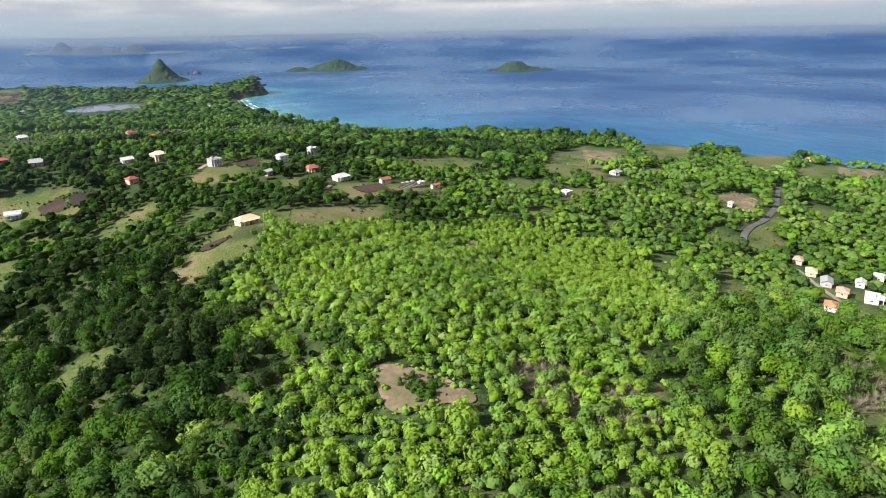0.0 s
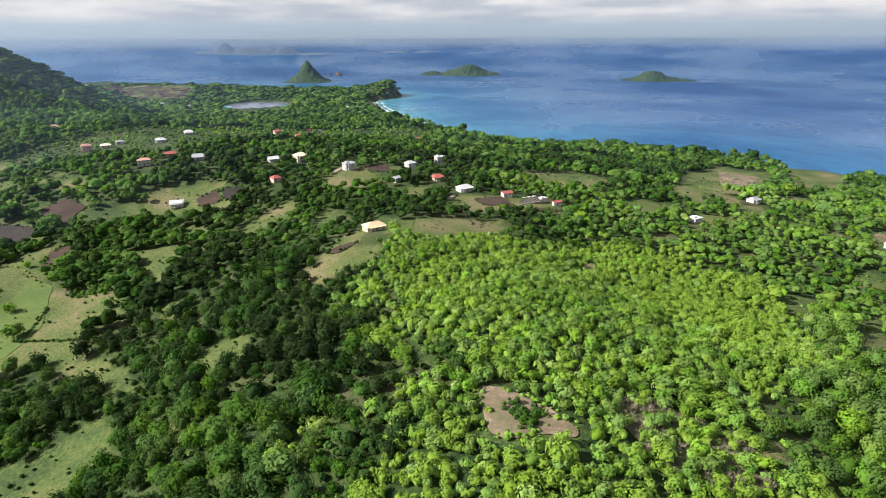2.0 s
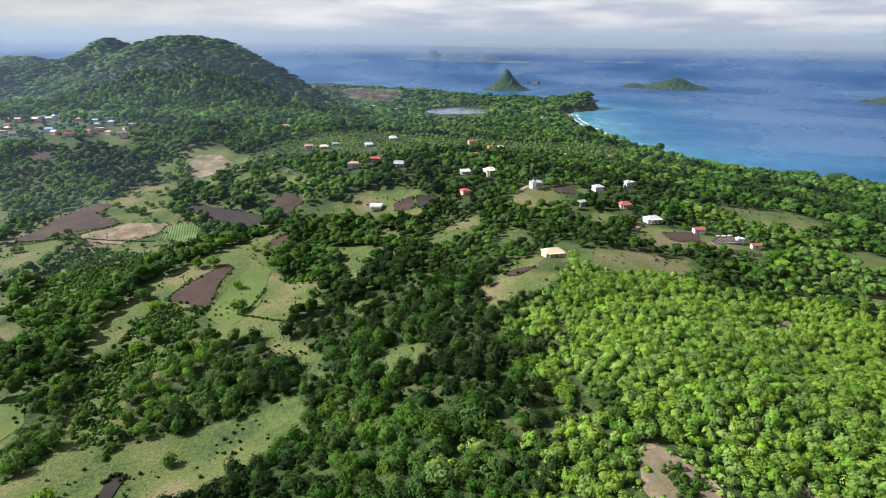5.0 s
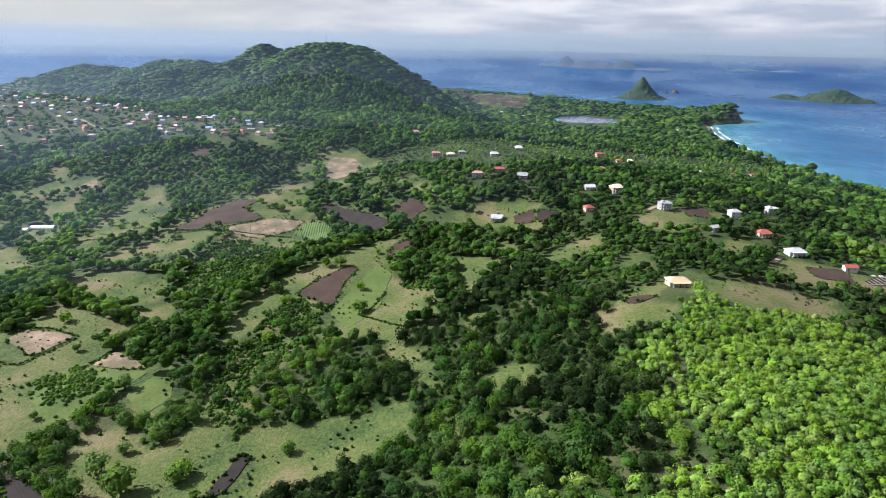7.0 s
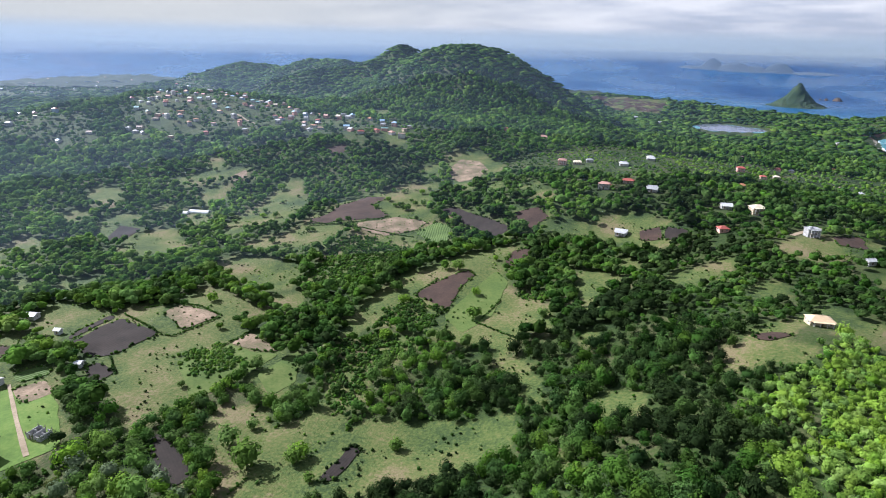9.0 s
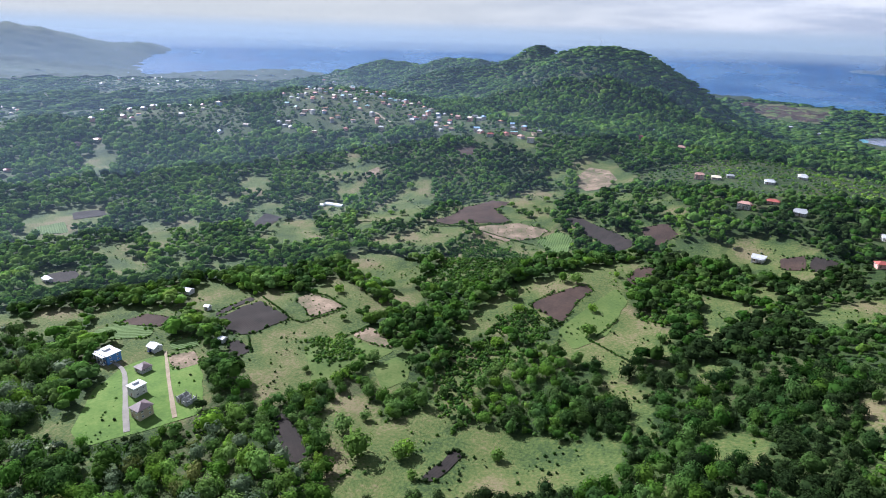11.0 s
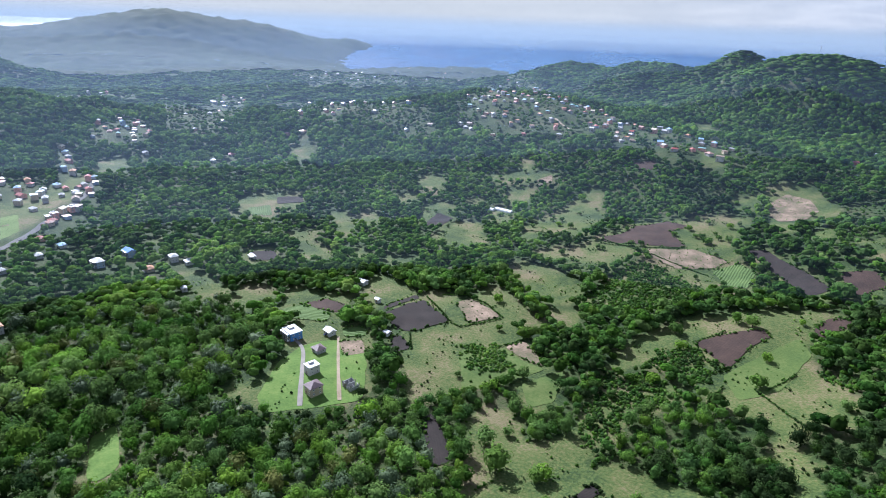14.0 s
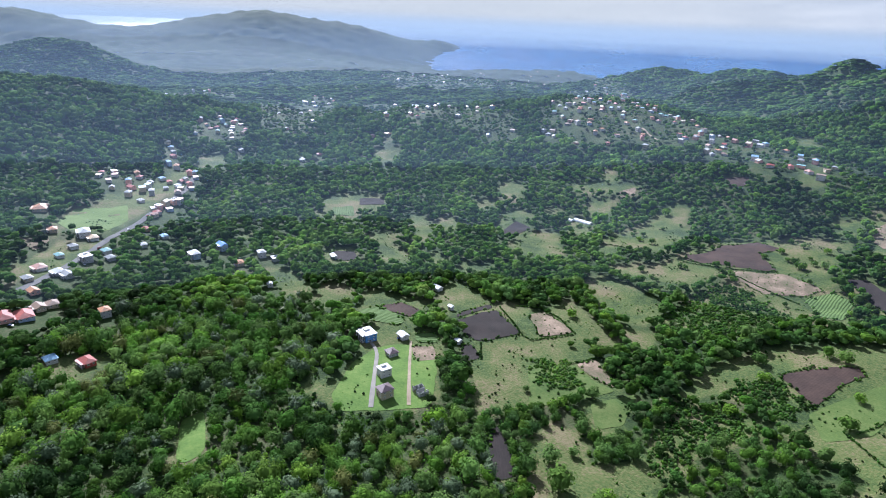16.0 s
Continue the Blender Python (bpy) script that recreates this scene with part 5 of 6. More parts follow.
house(960, 628, 30, 14, 9, 2, "hip", "cream", "buff")
house(980, 622, 30, 12, 8, 1, "hip", "white", "cream")
house(401, 326, 30, 5, 4, 1, "gable", "white", "white")
house(-115, 512, 5, 11, 7, 1, "gable", "white", "white")
house(-1099, 340, 20, 14, 9, 1, "hip", "cream", "orange")
house(-1118, 315, 20, 10, 8, 1, "hip", "pink", "pink")
house(-1042, 65, 5, 14, 7, 1, "gable", "white", "white")
house(-994, 157, 5, 14, 7, 1, "flat", "white", "white")
house(-1024, 192, 5, 11, 8, 1, "hip", "pink", "red")



VILLAGES = []
FAR_HOUSES = bmesh.new()
FAR_PAINTS = list(M_WALL.values()) + list(M_ROOF.values()) + [M_PANE]


def far_house(x, y, turn, long, wide, storeys, roof, wall, colour, detail=1, group=""):
    """A house of the distant villages: walls, pitched or flat roof and dark openings, joined with its neighbours."""
    far, base, top = math.hypot(x, y), ground_at(x, y) + 0.4, 2.9 * storeys + 0.2
    CLEARED.append(([(x, y), (x - x / far * (10 + 0.035 * far), y - y / far * (10 + 0.035 * far))], long * 0.5 + 2))
    place = pose(x, y, base, 0, 0, turn)
    pieces = []
    bm = bmesh.new()
    box_into(bm, -long / 2, -wide / 2, -2, long / 2, wide / 2, top)
    pieces.append((bm, M_WALL[wall]))
    if roof == "flat":
        bm = bmesh.new()
        box_into(bm, -long / 2 - 0.4, -wide / 2 - 0.4, top, long / 2 + 0.4, wide / 2 + 0.4, top + 0.25)
    else:
        bm = prism_roof(long, wide, top + 0.02, wide * 0.25, wide / 2 * 0.98 if roof == "hip" else 0)
    pieces.append((bm, M_ROOF[colour]))
    bm = bmesh.new()
    for side in (-1, 1):
        for k in (-0.3, 0.05, 0.3):
            box_into(bm, k * long - 0.6, side * (wide / 2 + 0.02) - 0.03, 0.9, k * long + 0.6, side * (wide / 2 + 0.02) + 0.03, 2.1)
    pieces.append((bm, M_PANE))
    for bm, mat in pieces:
        index = FAR_PAINTS.index(mat)
        made = {v: FAR_HOUSES.verts.new(place @ v.co) for v in bm.verts}
        for f in bm.faces:
            FAR_HOUSES.faces.new([made[v] for v in f.verts]).material_index = index
        bm.free()



def village(ring, count, group="village houses"):
    """Small houses scattered over a slope."""
    rng = random.Random(len(ring) * 7 + count)
    VILLAGES.append(ring)
    p = np.array(ring, float)
    done = []
    for _ in range(4000):
        x, y = rng.uniform(p[:, 0].min(), p[:, 0].max()), rng.uniform(p[:, 1].min(), p[:, 1].max())
        if len(done) >= count:
            break
        if inside(np.array([x]), np.array([y]), ring)[0] and all(math.hypot(x - a, y - b) > 15 for a, b in done) and land(np.array([x]), np.array([y]))[0]:
            done.append((x, y))
            (house if math.hypot(x, y) < 1010 else far_house)(x, y, rng.uniform(-35, 35), rng.uniform(6.5, 10.5), rng.uniform(5.5, 7.5), rng.choice((1, 1, 1, 2)), rng.choice(("hip", "hip", "gable", "gable", "flat")),
                  rng.choice(("white", "white", "cream", "pink", "paleblue", "grey")), rng.choice(("white", "white", "grey", "grey", "red", "red", "pink", "brown", "cream", "teal", "lightblue", "orange")), detail=1, group=group)


village([(-1847, 735), (-1989, 1227), (-3041, 2137), (-3819, 2186), (-2563, 802)], 45)
village([(-1205, 113), (-1174, 193), (-1400, 306), (-1728, 378), (-1577, 158)], 14)
village([(-830, 640), (-745, 715), (-790, 850), (-930, 930), (-1090, 930), (-1170, 800), (-1100, 680), (-960, 590)], 78)
village([(-1180, 950), (-1500, 1330), (-1800, 1450), (-1850, 1250), (-1400, 900)], 22)
village([(-673, 708), (-581, 712), (-508, 755), (-473, 821), (-520, 847), (-617, 828), (-795, 916), (-765, 788)], 32)
village([(-1251, 335), (-1108, 455), (-921, 515), (-1074, 605), (-1545, 612), (-1582, 417)], 30)
village([(-2905, 2113), (-1955, 1514), (-1524, 1293), (-1162, 874)], 8)
village([(-929, -145), (-902, -23), (-839, -14), (-809, -71), (-828, -123)], 22)
village([(-1071, -54), (-1078, -28), (-937, -31), (-932, -57)], 6)
village([(-1235, -2), (-1298, 102), (-1115, 84), (-1114, -6)], 16)
village([(-3186, 856), (-3817, 1815), (-3612, 2548), (-2054, 1374), (-1902, 621)], 50)
village([(-1670, -173), (-1874, 128), (-1671, 111), (-1479, -124)], 8)
village([(-1301, 37), (-1299, 85), (-1154, 63), (-1174, 28)], 5)
village([(-860, -46), (-944, -11), (-878, -9), (-806, -38)], 8)
village([(-752, -66), (-794, -32), (-773, -32), (-724, -62)], 5)



_mesh = bpy.data.meshes.new("distant_houses")
FAR_HOUSES.to_mesh(_mesh)
FAR_HOUSES.free()
for _mat in FAR_PAINTS:
    _mesh.materials.append(_mat)
tagged(new("distant_houses", _mesh), "many small pale houses with coloured roofs scattered over far slopes", "houses", kind="stuff")


def polytunnel(x, y, turn, long, wide):
    """A greenhouse tunnel of white film over hoops."""
    tunnel = new("greenhouse_tunnel")
    tunnel.matrix_world = pose(x, y, ground_at(x, y) + 0.1, 0, 0, turn)
    CLEARED.append(([(x - 0.1, y), (x + 0.1, y)], long * 0.6))
    bm = bmesh.new()
    rows = []
    for i in range(13):
        rows.append([bm.verts.new((-long / 2 + long * i / 12, wide / 2 * math.cos(a), 3.2 * math.sin(a) + (0.08 if i % 2 else 0) - 0.1)) for a in np.linspace(0, math.pi, 13)])
    for a, b in zip(rows, rows[1:]):
        for i in range(12):
            bm.faces.new((a[i], a[i + 1], b[i + 1], b[i]))
    for r in (rows[0], rows[-1]):
        bm.faces.new(r)
    bmesh.ops.recalc_face_normals(bm, faces=bm.faces)
    part("film", bm, M_FILM, tunnel)
    for i in range(0, 13, 3):
        bm = bmesh.new()
        px = -long / 2 + long * i / 12
        prev = None
        for a in np.linspace(0, math.pi, 11):
            c = [bm.verts.new((px + dx, (wide / 2 + 0.06) * math.cos(a), (3.26) * math.sin(a) - 0.1)) for dx in (-0.06, 0.06)]
            if prev:
                bm.faces.new((prev[0], prev[1], c[1], c[0]))
            prev = c
        part("hoop", bm, M_STEEL, tunnel)
    return tagged(tunnel, "white plastic-covered greenhouse tunnel in a field", "greenhouse", "greenhouse tunnels")


polytunnel(-603, 449, 20, 26, 8)
polytunnel(-617, 437, 20, 12, 7)


def mast(x, y, tall):
    """A guyed lattice mast."""
    tower = new("radio_mast")
    tower.matrix_world = pose(x, y, ground_at(x, y))
    for a in (90, 210, 330):
        bm = bmesh.new()
        cx, cy = 0.9 * math.cos(radians(a)), 0.9 * math.sin(radians(a))
        box_into(bm, cx - 0.12, cy - 0.12, -1, cx + 0.12, cy + 0.12, tall)
        part("leg", bm, M_STEEL, tower)
    bm = bmesh.new()
    for i in range(int(tall / 2)):
        box_into(bm, -0.9, -0.6, i * 2.0, 0.9, -0.45, i * 2.0 + 0.15)
        box_into(bm, -0.08, -0.5, i * 2.0 + 1, 0.08, 0.95, i * 2.0 + 1.15)
    part("bracing", bm, M_STEEL, tower)
    for z in (tall * 0.8, tall * 0.92):
        bm = bmesh.new()
        box_into(bm, 0.5, -0.9, z, 1.1, 0.9, z + 1.9)
        part("antenna", bm, M_FRAME, tower)
    return tagged(tower, "tall grey steel lattice radio mast on the hilltop", "mast")


mast(-811, 1492, 32)


# ---- building site, parked cars ----
def building_site(x, y, turn):
    """Concrete footings in rows on a cleared pad, with a pile of blocks."""
    site = new("building_site")
    site.matrix_world = pose(x, y, ground_at(x, y) + 0.2, 0, 0, turn)
    CLEARED.append(([(x - 12, y), (x + 12, y)], 12))
    bm = bmesh.new()
    box_into(bm, -11, -7, -1.5, 11, 7, 0.25)
    part("slab", bm, M_CONCRETE, site)
    for i in range(7):
        bm = bmesh.new()
        box_into(bm, -10.4 + i * 3.1, -6.2, 0.25, -8.6 + i * 3.1, 6.2, 0.42)
        part("trench_cover", bm, M_SOIL["dark_soil"], site)
    for i in range(5):
        bm = bmesh.new()
        box_into(bm, -10 + i * 5, 7.4, -0.6, -7.2 + i * 5, 9.2, 0.7)
        part("block_stack", bm, M_WALL["white"], site)
    return tagged(site, "concrete footings and block stacks on a cleared building site", "building site")


building_site(161, 425, 15)

M_TYRE = material("tyre_rubber", (0.012, 0.012, 0.012), (0.03, 0.03, 0.03), 2, 0.9, 9)
CAR_PAINTS = [material(n + "_car_paint", tuple(v * 0.9 for v in c), c, 1, 0.25, 5, specular=0.5) for n, c in (("white", (0.62, 0.62, 0.61)), ("silver", (0.36, 0.37, 0.38)), ("dark_blue", (0.03, 0.05, 0.14)), ("red", (0.30, 0.03, 0.03)))]


def car(x, y, turn, paint):
    """A parked saloon car."""
    c = new("car")
    c.matrix_world = pose(x, y, ground_at(x, y) + 0.52, 0, 0, turn)
    CLEARED.append(([(x - 0.1, y), (x, y)], 4))
    profile = [(-2.1, 0.35), (-2.1, 0.8), (-1.9, 0.95), (1.2, 0.95), (2.0, 0.8), (2.1, 0.6), (2.1, 0.35)]
    cabin = [(-1.6, 0.95), (-1.1, 1.42), (0.4, 1.42), (1.1, 0.95)]
    for name, pts, half, mat in (("body", profile, 0.85, paint), ("windows", cabin, 0.74, M_PANE)):
        bm = bmesh.new()
        a = [bm.verts.new((px, -half, pz)) for px, pz in pts]
        b = [bm.verts.new((px, half * (0.98 if name == "body" else 1), pz)) for px, pz in pts]
        n = len(pts)
        bm.faces.new(a)
        bm.faces.new(b[::-1])
        for i in range(n):
            bm.faces.new((a[(i + 1) % n], a[i], b[i], b[(i + 1) % n]))
        bmesh.ops.recalc_face_normals(bm, faces=bm.faces)
        part(name, bm, mat, c)
    bm = bmesh.new()
    box_into(bm, -1.05, -0.7, 1.42, 0.38, 0.7, 1.47)
    part("roof", bm, paint, c)
    for wx in (-1.3, 1.3):
        for wy in (-0.78, 0.78):
            bm = bmesh.new()
            bmesh.ops.create_cone(bm, cap_ends=True, segments=14, radius1=0.33, radius2=0.33, depth=0.2, matrix=pose(wx, wy, 0.33, 90))
            part("wheel", bm, M_TYRE, c)
    return tagged(c, "parked saloon car beside a village house", "car", "parked cars")


car(-380, 92, 20, CAR_PAINTS[0])
car(-379, 98, 57, CAR_PAINTS[1])
car(-376, 121, 94, CAR_PAINTS[2])
car(-633, -107, 131, CAR_PAINTS[3])
car(-691, -85, 168, CAR_PAINTS[0])
car(-590, -115, 25, CAR_PAINTS[1])
car(-468, -147, 62, CAR_PAINTS[2])
car(-733, -67, 99, CAR_PAINTS[3])


# ---- trees ----
def crown_template(rng, lumps, leaves, size, core=1, flat=0.75, simple=False):
    """A crown one metre in radius: lumps of leaf sprays round a dark uneven core. Returns verts and triangles."""
    centres = []
    for i in range(lumps):
        a, up = rng.uniform(0, 6.28), rng.uniform(-0.5, 0.8)
        r = rng.uniform(0.38, 0.70) * math.sqrt(max(0.05, 1 - up * up * 0.8))
        centres.append((r * math.cos(a), r * math.sin(a), up * flat * 0.62, rng.uniform(0.30, 0.52)))
    bm = bmesh.new()
    bmesh.ops.create_icosphere(bm, subdivisions=core, radius=0.62)
    verts, faces = [], []
    for v in bm.verts:
        k = 1 + rng.uniform(-0.22, 0.22)
        verts.append((v.co.x * k, v.co.y * k, v.co.z * k * flat))
    faces += [tuple(v.index for v in f.verts) for f in bm.faces if f.calc_center_median().z > -0.25]
    bm.free()
    for i in range(leaves):
        cx, cy, cz, cr = centres[i % lumps]
        while True:
            d = Vector((rng.gauss(0, 1), rng.gauss(0, 1), rng.gauss(0.35, 1)))
            if d.length > 0.2:
                break
        d.normalize()
        c = Vector((cx, cy, cz)) + d * cr * rng.uniform(0.8, 1.12)
        out = Vector((c.x, c.y, c.z / flat + 0.15)).normalized()
        n = (d * 0.75 + out * 0.6 + Vector((rng.uniform(-0.22, 0.22), rng.uniform(-0.22, 0.22), rng.uniform(-0.05, 0.25)))).normalized()
        u = n.orthogonal().normalized()
        u.rotate(Matrix.Rotation(rng.uniform(0, 6.28), 3, n))
        v = n.cross(u)
        s = size * rng.uniform(0.65, 1.35)
        b = len(verts)
        if simple:
            verts += [tuple(p) for p in (c - u * s - v * s * 0.6, c + u * s - v * s * 0.6, c + v * s)]
            faces.append((b, b + 1, b + 2))
            continue
        for p in (c - u * s, c - v * s * 0.62 + n * s * 0.16, c + u * s, c + v * s * 0.62 + n * s * 0.16):
            verts.append(tuple(p))
        faces += [(b, b + 1, b + 2), (b, b + 2, b + 3)]
    return np.array(verts, np.float32), np.array(faces, np.int32)


def clump_template(rng, lumps, leaves, size, flat=0.8):
    """A crown seen from afar: a few rounded lumps of foliage with some loose sprays, one metre in radius."""
    verts, faces = [], []
    centres = []
    for i in range(lumps):
        a, r = i * 6.28 / lumps + rng.uniform(-0.5, 0.5), rng.uniform(0.3, 0.55) if i else 0.1
        c, k = Vector((r * math.cos(a), r * math.sin(a), rng.uniform(-0.25, 0.3) if i else 0.25)), rng.uniform(0.45, 0.66) if lumps > 1 else 0.78
        centres.append((c, k))
        bm = bmesh.new()
        bmesh.ops.create_icosphere(bm, subdivisions=1, radius=k)
        bmesh.ops.rotate(bm, verts=bm.verts, matrix=Matrix.Rotation(rng.uniform(0, 6.28), 3, "Z"))
        start = len(verts)
        verts += [tuple((v.co * rng.uniform(0.72, 1.25) + c) * 1.0) for v in bm.verts]
        faces += [tuple(start + v.index for v in f.verts) for f in bm.faces if f.calc_center_median().z > -k * 0.5]
        bm.free()
    for i in range(leaves):
        c, k = centres[i % lumps]
        d = Vector((rng.gauss(0, 1), rng.gauss(0, 1), abs(rng.gauss(0.3, 0.8)))).normalized()
        p = c + d * k * rng.uniform(0.9, 1.12)
        d = (d + Vector((rng.uniform(-0.35, 0.35), rng.uniform(-0.35, 0.35), rng.uniform(-0.1, 0.3)))).normalized()
        u = d.orthogonal().normalized()
        u.rotate(Matrix.Rotation(rng.uniform(0, 6.28), 3, d))
        v, s, b = d.cross(u), size * rng.uniform(0.7, 1.3), len(verts)
        verts += [tuple(q) for q in (p - u * s - v * s * 0.6, p + u * s - v * s * 0.6, p + v * s)]
        faces.append((b, b + 1, b + 2))
    return np.array(verts, np.float32) * (1, 1, flat), np.array(faces, np.int32)


def lump_template(rng):
    bm = bmesh.new()
    bmesh.ops.create_icosphere(bm, subdivisions=1, radius=1)
    verts = np.array([tuple(v.co * (1 + rng.uniform(-0.28, 0.28))) for v in bm.verts], np.float32)
    faces = np.array([tuple(v.index for v in f.verts) for f in bm.faces if f.calc_center_median().z > -0.35], np.int32)
    bm.free()
    return verts * (1, 1, 0.8), faces


_rng = random.Random(11)
NEAR = [crown_template(_rng, 10, 215, 0.122, simple=True) for _ in range(8)]
NEAR_BIG = [crown_template(_rng, 17, 390, 0.092, simple=True) for _ in range(8)]
MIDDLE = [clump_template(_rng, 2, 54, 0.21) for _ in range(8)]
SPARSE = [clump_template(_rng, 2, 16, 0.27) for _ in range(8)]
DISTANT = [clump_template(_rng, 1, 6, 0.36) for _ in range(8)]
BUSH = [crown_template(_rng, 4, 30, 0.28, simple=True) for _ in range(8)]
CANOPY = [lump_template(_rng) for _ in range(8)]
# mound: light-green regrowth with sunlight painted into its tone; hollow: painted cloud shade
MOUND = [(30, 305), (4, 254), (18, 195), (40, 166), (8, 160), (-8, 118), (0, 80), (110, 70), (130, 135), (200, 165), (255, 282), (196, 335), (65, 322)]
CLOUD_SHADED_WOOD = [(-150, 470), (20, 345), (200, 345), (300, 420), (480, 640), (330, 850), (80, 860), (-150, 620), (-190, 420)]  # woods past the mound, cloud shade painted in as darker tone
TALL_WOOD = [(-150, 95), (-205, 120), (-262, 130), (-268, 75), (-330, 40), (-400, 85), (-470, 75), (-560, 0), (-450, -110), (-330, -160), (-150, -80)]
SUNLIT_FARMS = [(-420, 60), (-480, -40), (-900, 40), (-1100, 300), (-950, 620), (-640, 640), (-480, 420), (-330, 300)]  # gardens and fruit trees, sun and haze painted in as lighter tone
HAMLET = [(-330, 700), (-230, 900), (60, 1150), (220, 1250), (260, 1100), (60, 850), (-150, 660)]


def tone_at(x, y, rng):
    t = 0.30 + 0.20 * waves(x, y, 51, 160) + 0.12 * waves(x, y, 52, 30)
    wx, wy = x + 14 * waves(x, y, 55, 60) + rng.normal(0, 5, x.shape), y + 14 * waves(x, y, 56, 60) + rng.normal(0, 5, x.shape)
    # leaf tone carries painted sunlight (mound, hamlet) and painted cloud shade (past it, hollow)
    t += 0.58 * in_ring(wx, wy, MOUND) + 0.26 * in_ring(x, y, HAMLET) - 0.16 * in_ring(x, y, CLOUD_SHADED_WOOD) + 0.24 * ((x > 150) & (y < 520)) - 0.20 * ((x > -160) & (x < 30) & (y < 400) & ~in_ring(wx, wy, MOUND))
    t += 0.16 * in_ring(x, y, TALL_WOOD) + 0.14 * in_ring(x, y, SUNLIT_FARMS)
    return np.clip(t + rng.normal(0, 0.11, x.shape), 0, 1)


def cleared(x, y):
    gone = np.zeros(x.shape, bool)
    for line, reach in CLEARED:
        gone |= near_line(x, y, line, reach)
    for ring in BARE:
        gone |= in_ring(x, y, ring)
    return gone


def scatter(r0, r1, spacing, seed, keep):
    """Places on a jittered net between two distances from the origin."""
    rng = np.random.RandomState(seed)
    g = np.arange(-r1, r1, spacing)
    x, y = np.meshgrid(g, g, indexing="ij")
    x, y = x.ravel() + rng.uniform(-0.45, 0.45, x.size) * spacing, y.ravel() + rng.uniform(-0.45, 0.45, x.size) * spacing
    r, az = np.hypot(x, y), np.degrees(np.arctan2(-x, y))
    ok = (r > np.maximum(r0, np.interp(az, (-70, -30, 0, 30, 60, 100, 118), (130, 88, 103, 156, 186, 226, 265)))) & (r < r1) & (az > np.where(r < 520, -76, -66)) & (az < np.where(r < 520, 119, 108))
    x, y = x[ok], y[ok]
    ok = keep(x, y)
    return x[ok], y[ok], rng


def plant(name, x, y, radius, sink, templates, rng, mat, label, tone, smooth=True, stretch=(0.85, 1.25)):
    """Many crowns in one mesh. sink: how high the crown's middle stands, in radii."""
    z = height(x, y) + radius * sink
    kinds = rng.randint(0, len(templates), len(x))
    turn, tall, broad = rng.uniform(0, 6.28, len(x)), rng.uniform(*stretch, len(x)), rng.uniform(0.82, 1.22, len(x))
    verts, faces, tones, start = [], [], [], 0
    for k, (tv, tf) in enumerate(templates):
        s = np.nonzero(kinds == k)[0]
        if not len(s):
            continue
        c, n = np.cos(turn[s])[:, None] * radius[s][:, None], np.sin(turn[s])[:, None] * radius[s][:, None]
        wide = broad[s][:, None]
        vx, vy = tv[None, :, 0] * wide * c - tv[None, :, 1] / wide * n + x[s][:, None], tv[None, :, 0] * wide * n + tv[None, :, 1] / wide * c + y[s][:, None]
        vz = tv[None, :, 2] * (radius[s] * tall[s])[:, None] + z[s][:, None]
        verts.append(np.stack([vx, vy, vz], -1).reshape(-1, 3))
        faces.append((tf[None] + (start + np.arange(len(s)) * len(tv))[:, None, None]).reshape(-1, 3))
        tones.append(np.repeat(tone[s], len(tv)))
        start += len(s) * len(tv)
    ob = raw_mesh(name, np.concatenate(verts), np.concatenate(faces), mat, smooth=smooth, tone=np.concatenate(tones))
    return tagged(ob, label, "woodland", kind="stuff")


# which ground the nearer hills hide from the camera's stand
_az = np.radians(np.arange(-84, 123, 0.5))
_rr = np.arange(100, 4800, 25.0)
_sx, _sy = -np.sin(_az)[:, None] * _rr[None], np.cos(_az)[:, None] * _rr[None]
_slope = (height(_sx, _sy) + 12 - 268) / _rr[None]
_crest = np.maximum.accumulate(_slope, 1)


def in_sight(x, y):
    r, az = np.hypot(x, y), np.degrees(np.arctan2(-x, y))
    i, j = np.clip(((az + 84) / 0.5).astype(int), 0, len(_az) - 1), np.clip(((r - 130) / 25).astype(int), 0, len(_rr) - 1)
    return (height(x, y) + 22 - 268) / r > _crest[i, j]


def grown(x, y):
    ok = wood_mask(x, y) & land(x, y)
    ok[ok] = ~cleared(x[ok], y[ok])
    return ok


def seen_grown(x, y):
    ok = grown(x, y)
    ok[ok] = in_sight(x[ok], y[ok])
    return ok


DRY_PATCHES = [[(80, 138), (100, 139), (112, 121), (118, 106), (102, 96), (88, 104), (82, 116)], [(212, 118), (230, 109), (196, 89), (179, 93)]]  # leafless scrub
for _ring in DRY_PATCHES:
    field("dry_grass", _ring)


def in_dry_patch(x, y):
    hit = np.zeros(x.shape, bool)
    for ring in DRY_PATCHES:
        hit |= in_ring(x, y, ring)
    return hit & (waves(x, y, 81, 12) > -0.15)


def settled(x, y):
    """Between the houses trees are fewer and lower, so that the houses show from the camera."""
    hit = np.zeros(x.shape, bool)
    for ring in VILLAGES + [HAMLET]:
        hit |= in_ring(x, y, ring)
    return hit


def thin(x, y, size, rng):
    s, h = settled(x, y), in_ring(x, y, HAMLET)
    keep = ~s | (rng.uniform(0, 1, x.shape) < np.where(h, 0.9, 0.80))
    return x[keep], y[keep], np.where(h, size * 0.46, np.where(s, size * 0.60, size))[keep]


def on_mound(x, y):
    ok = in_ring(x, y, MOUND)
    ok[ok] = grown(x[ok], y[ok])
    return ok


def off_mound(x, y):
    return grown(x, y) & ~in_ring(x, y, MOUND)


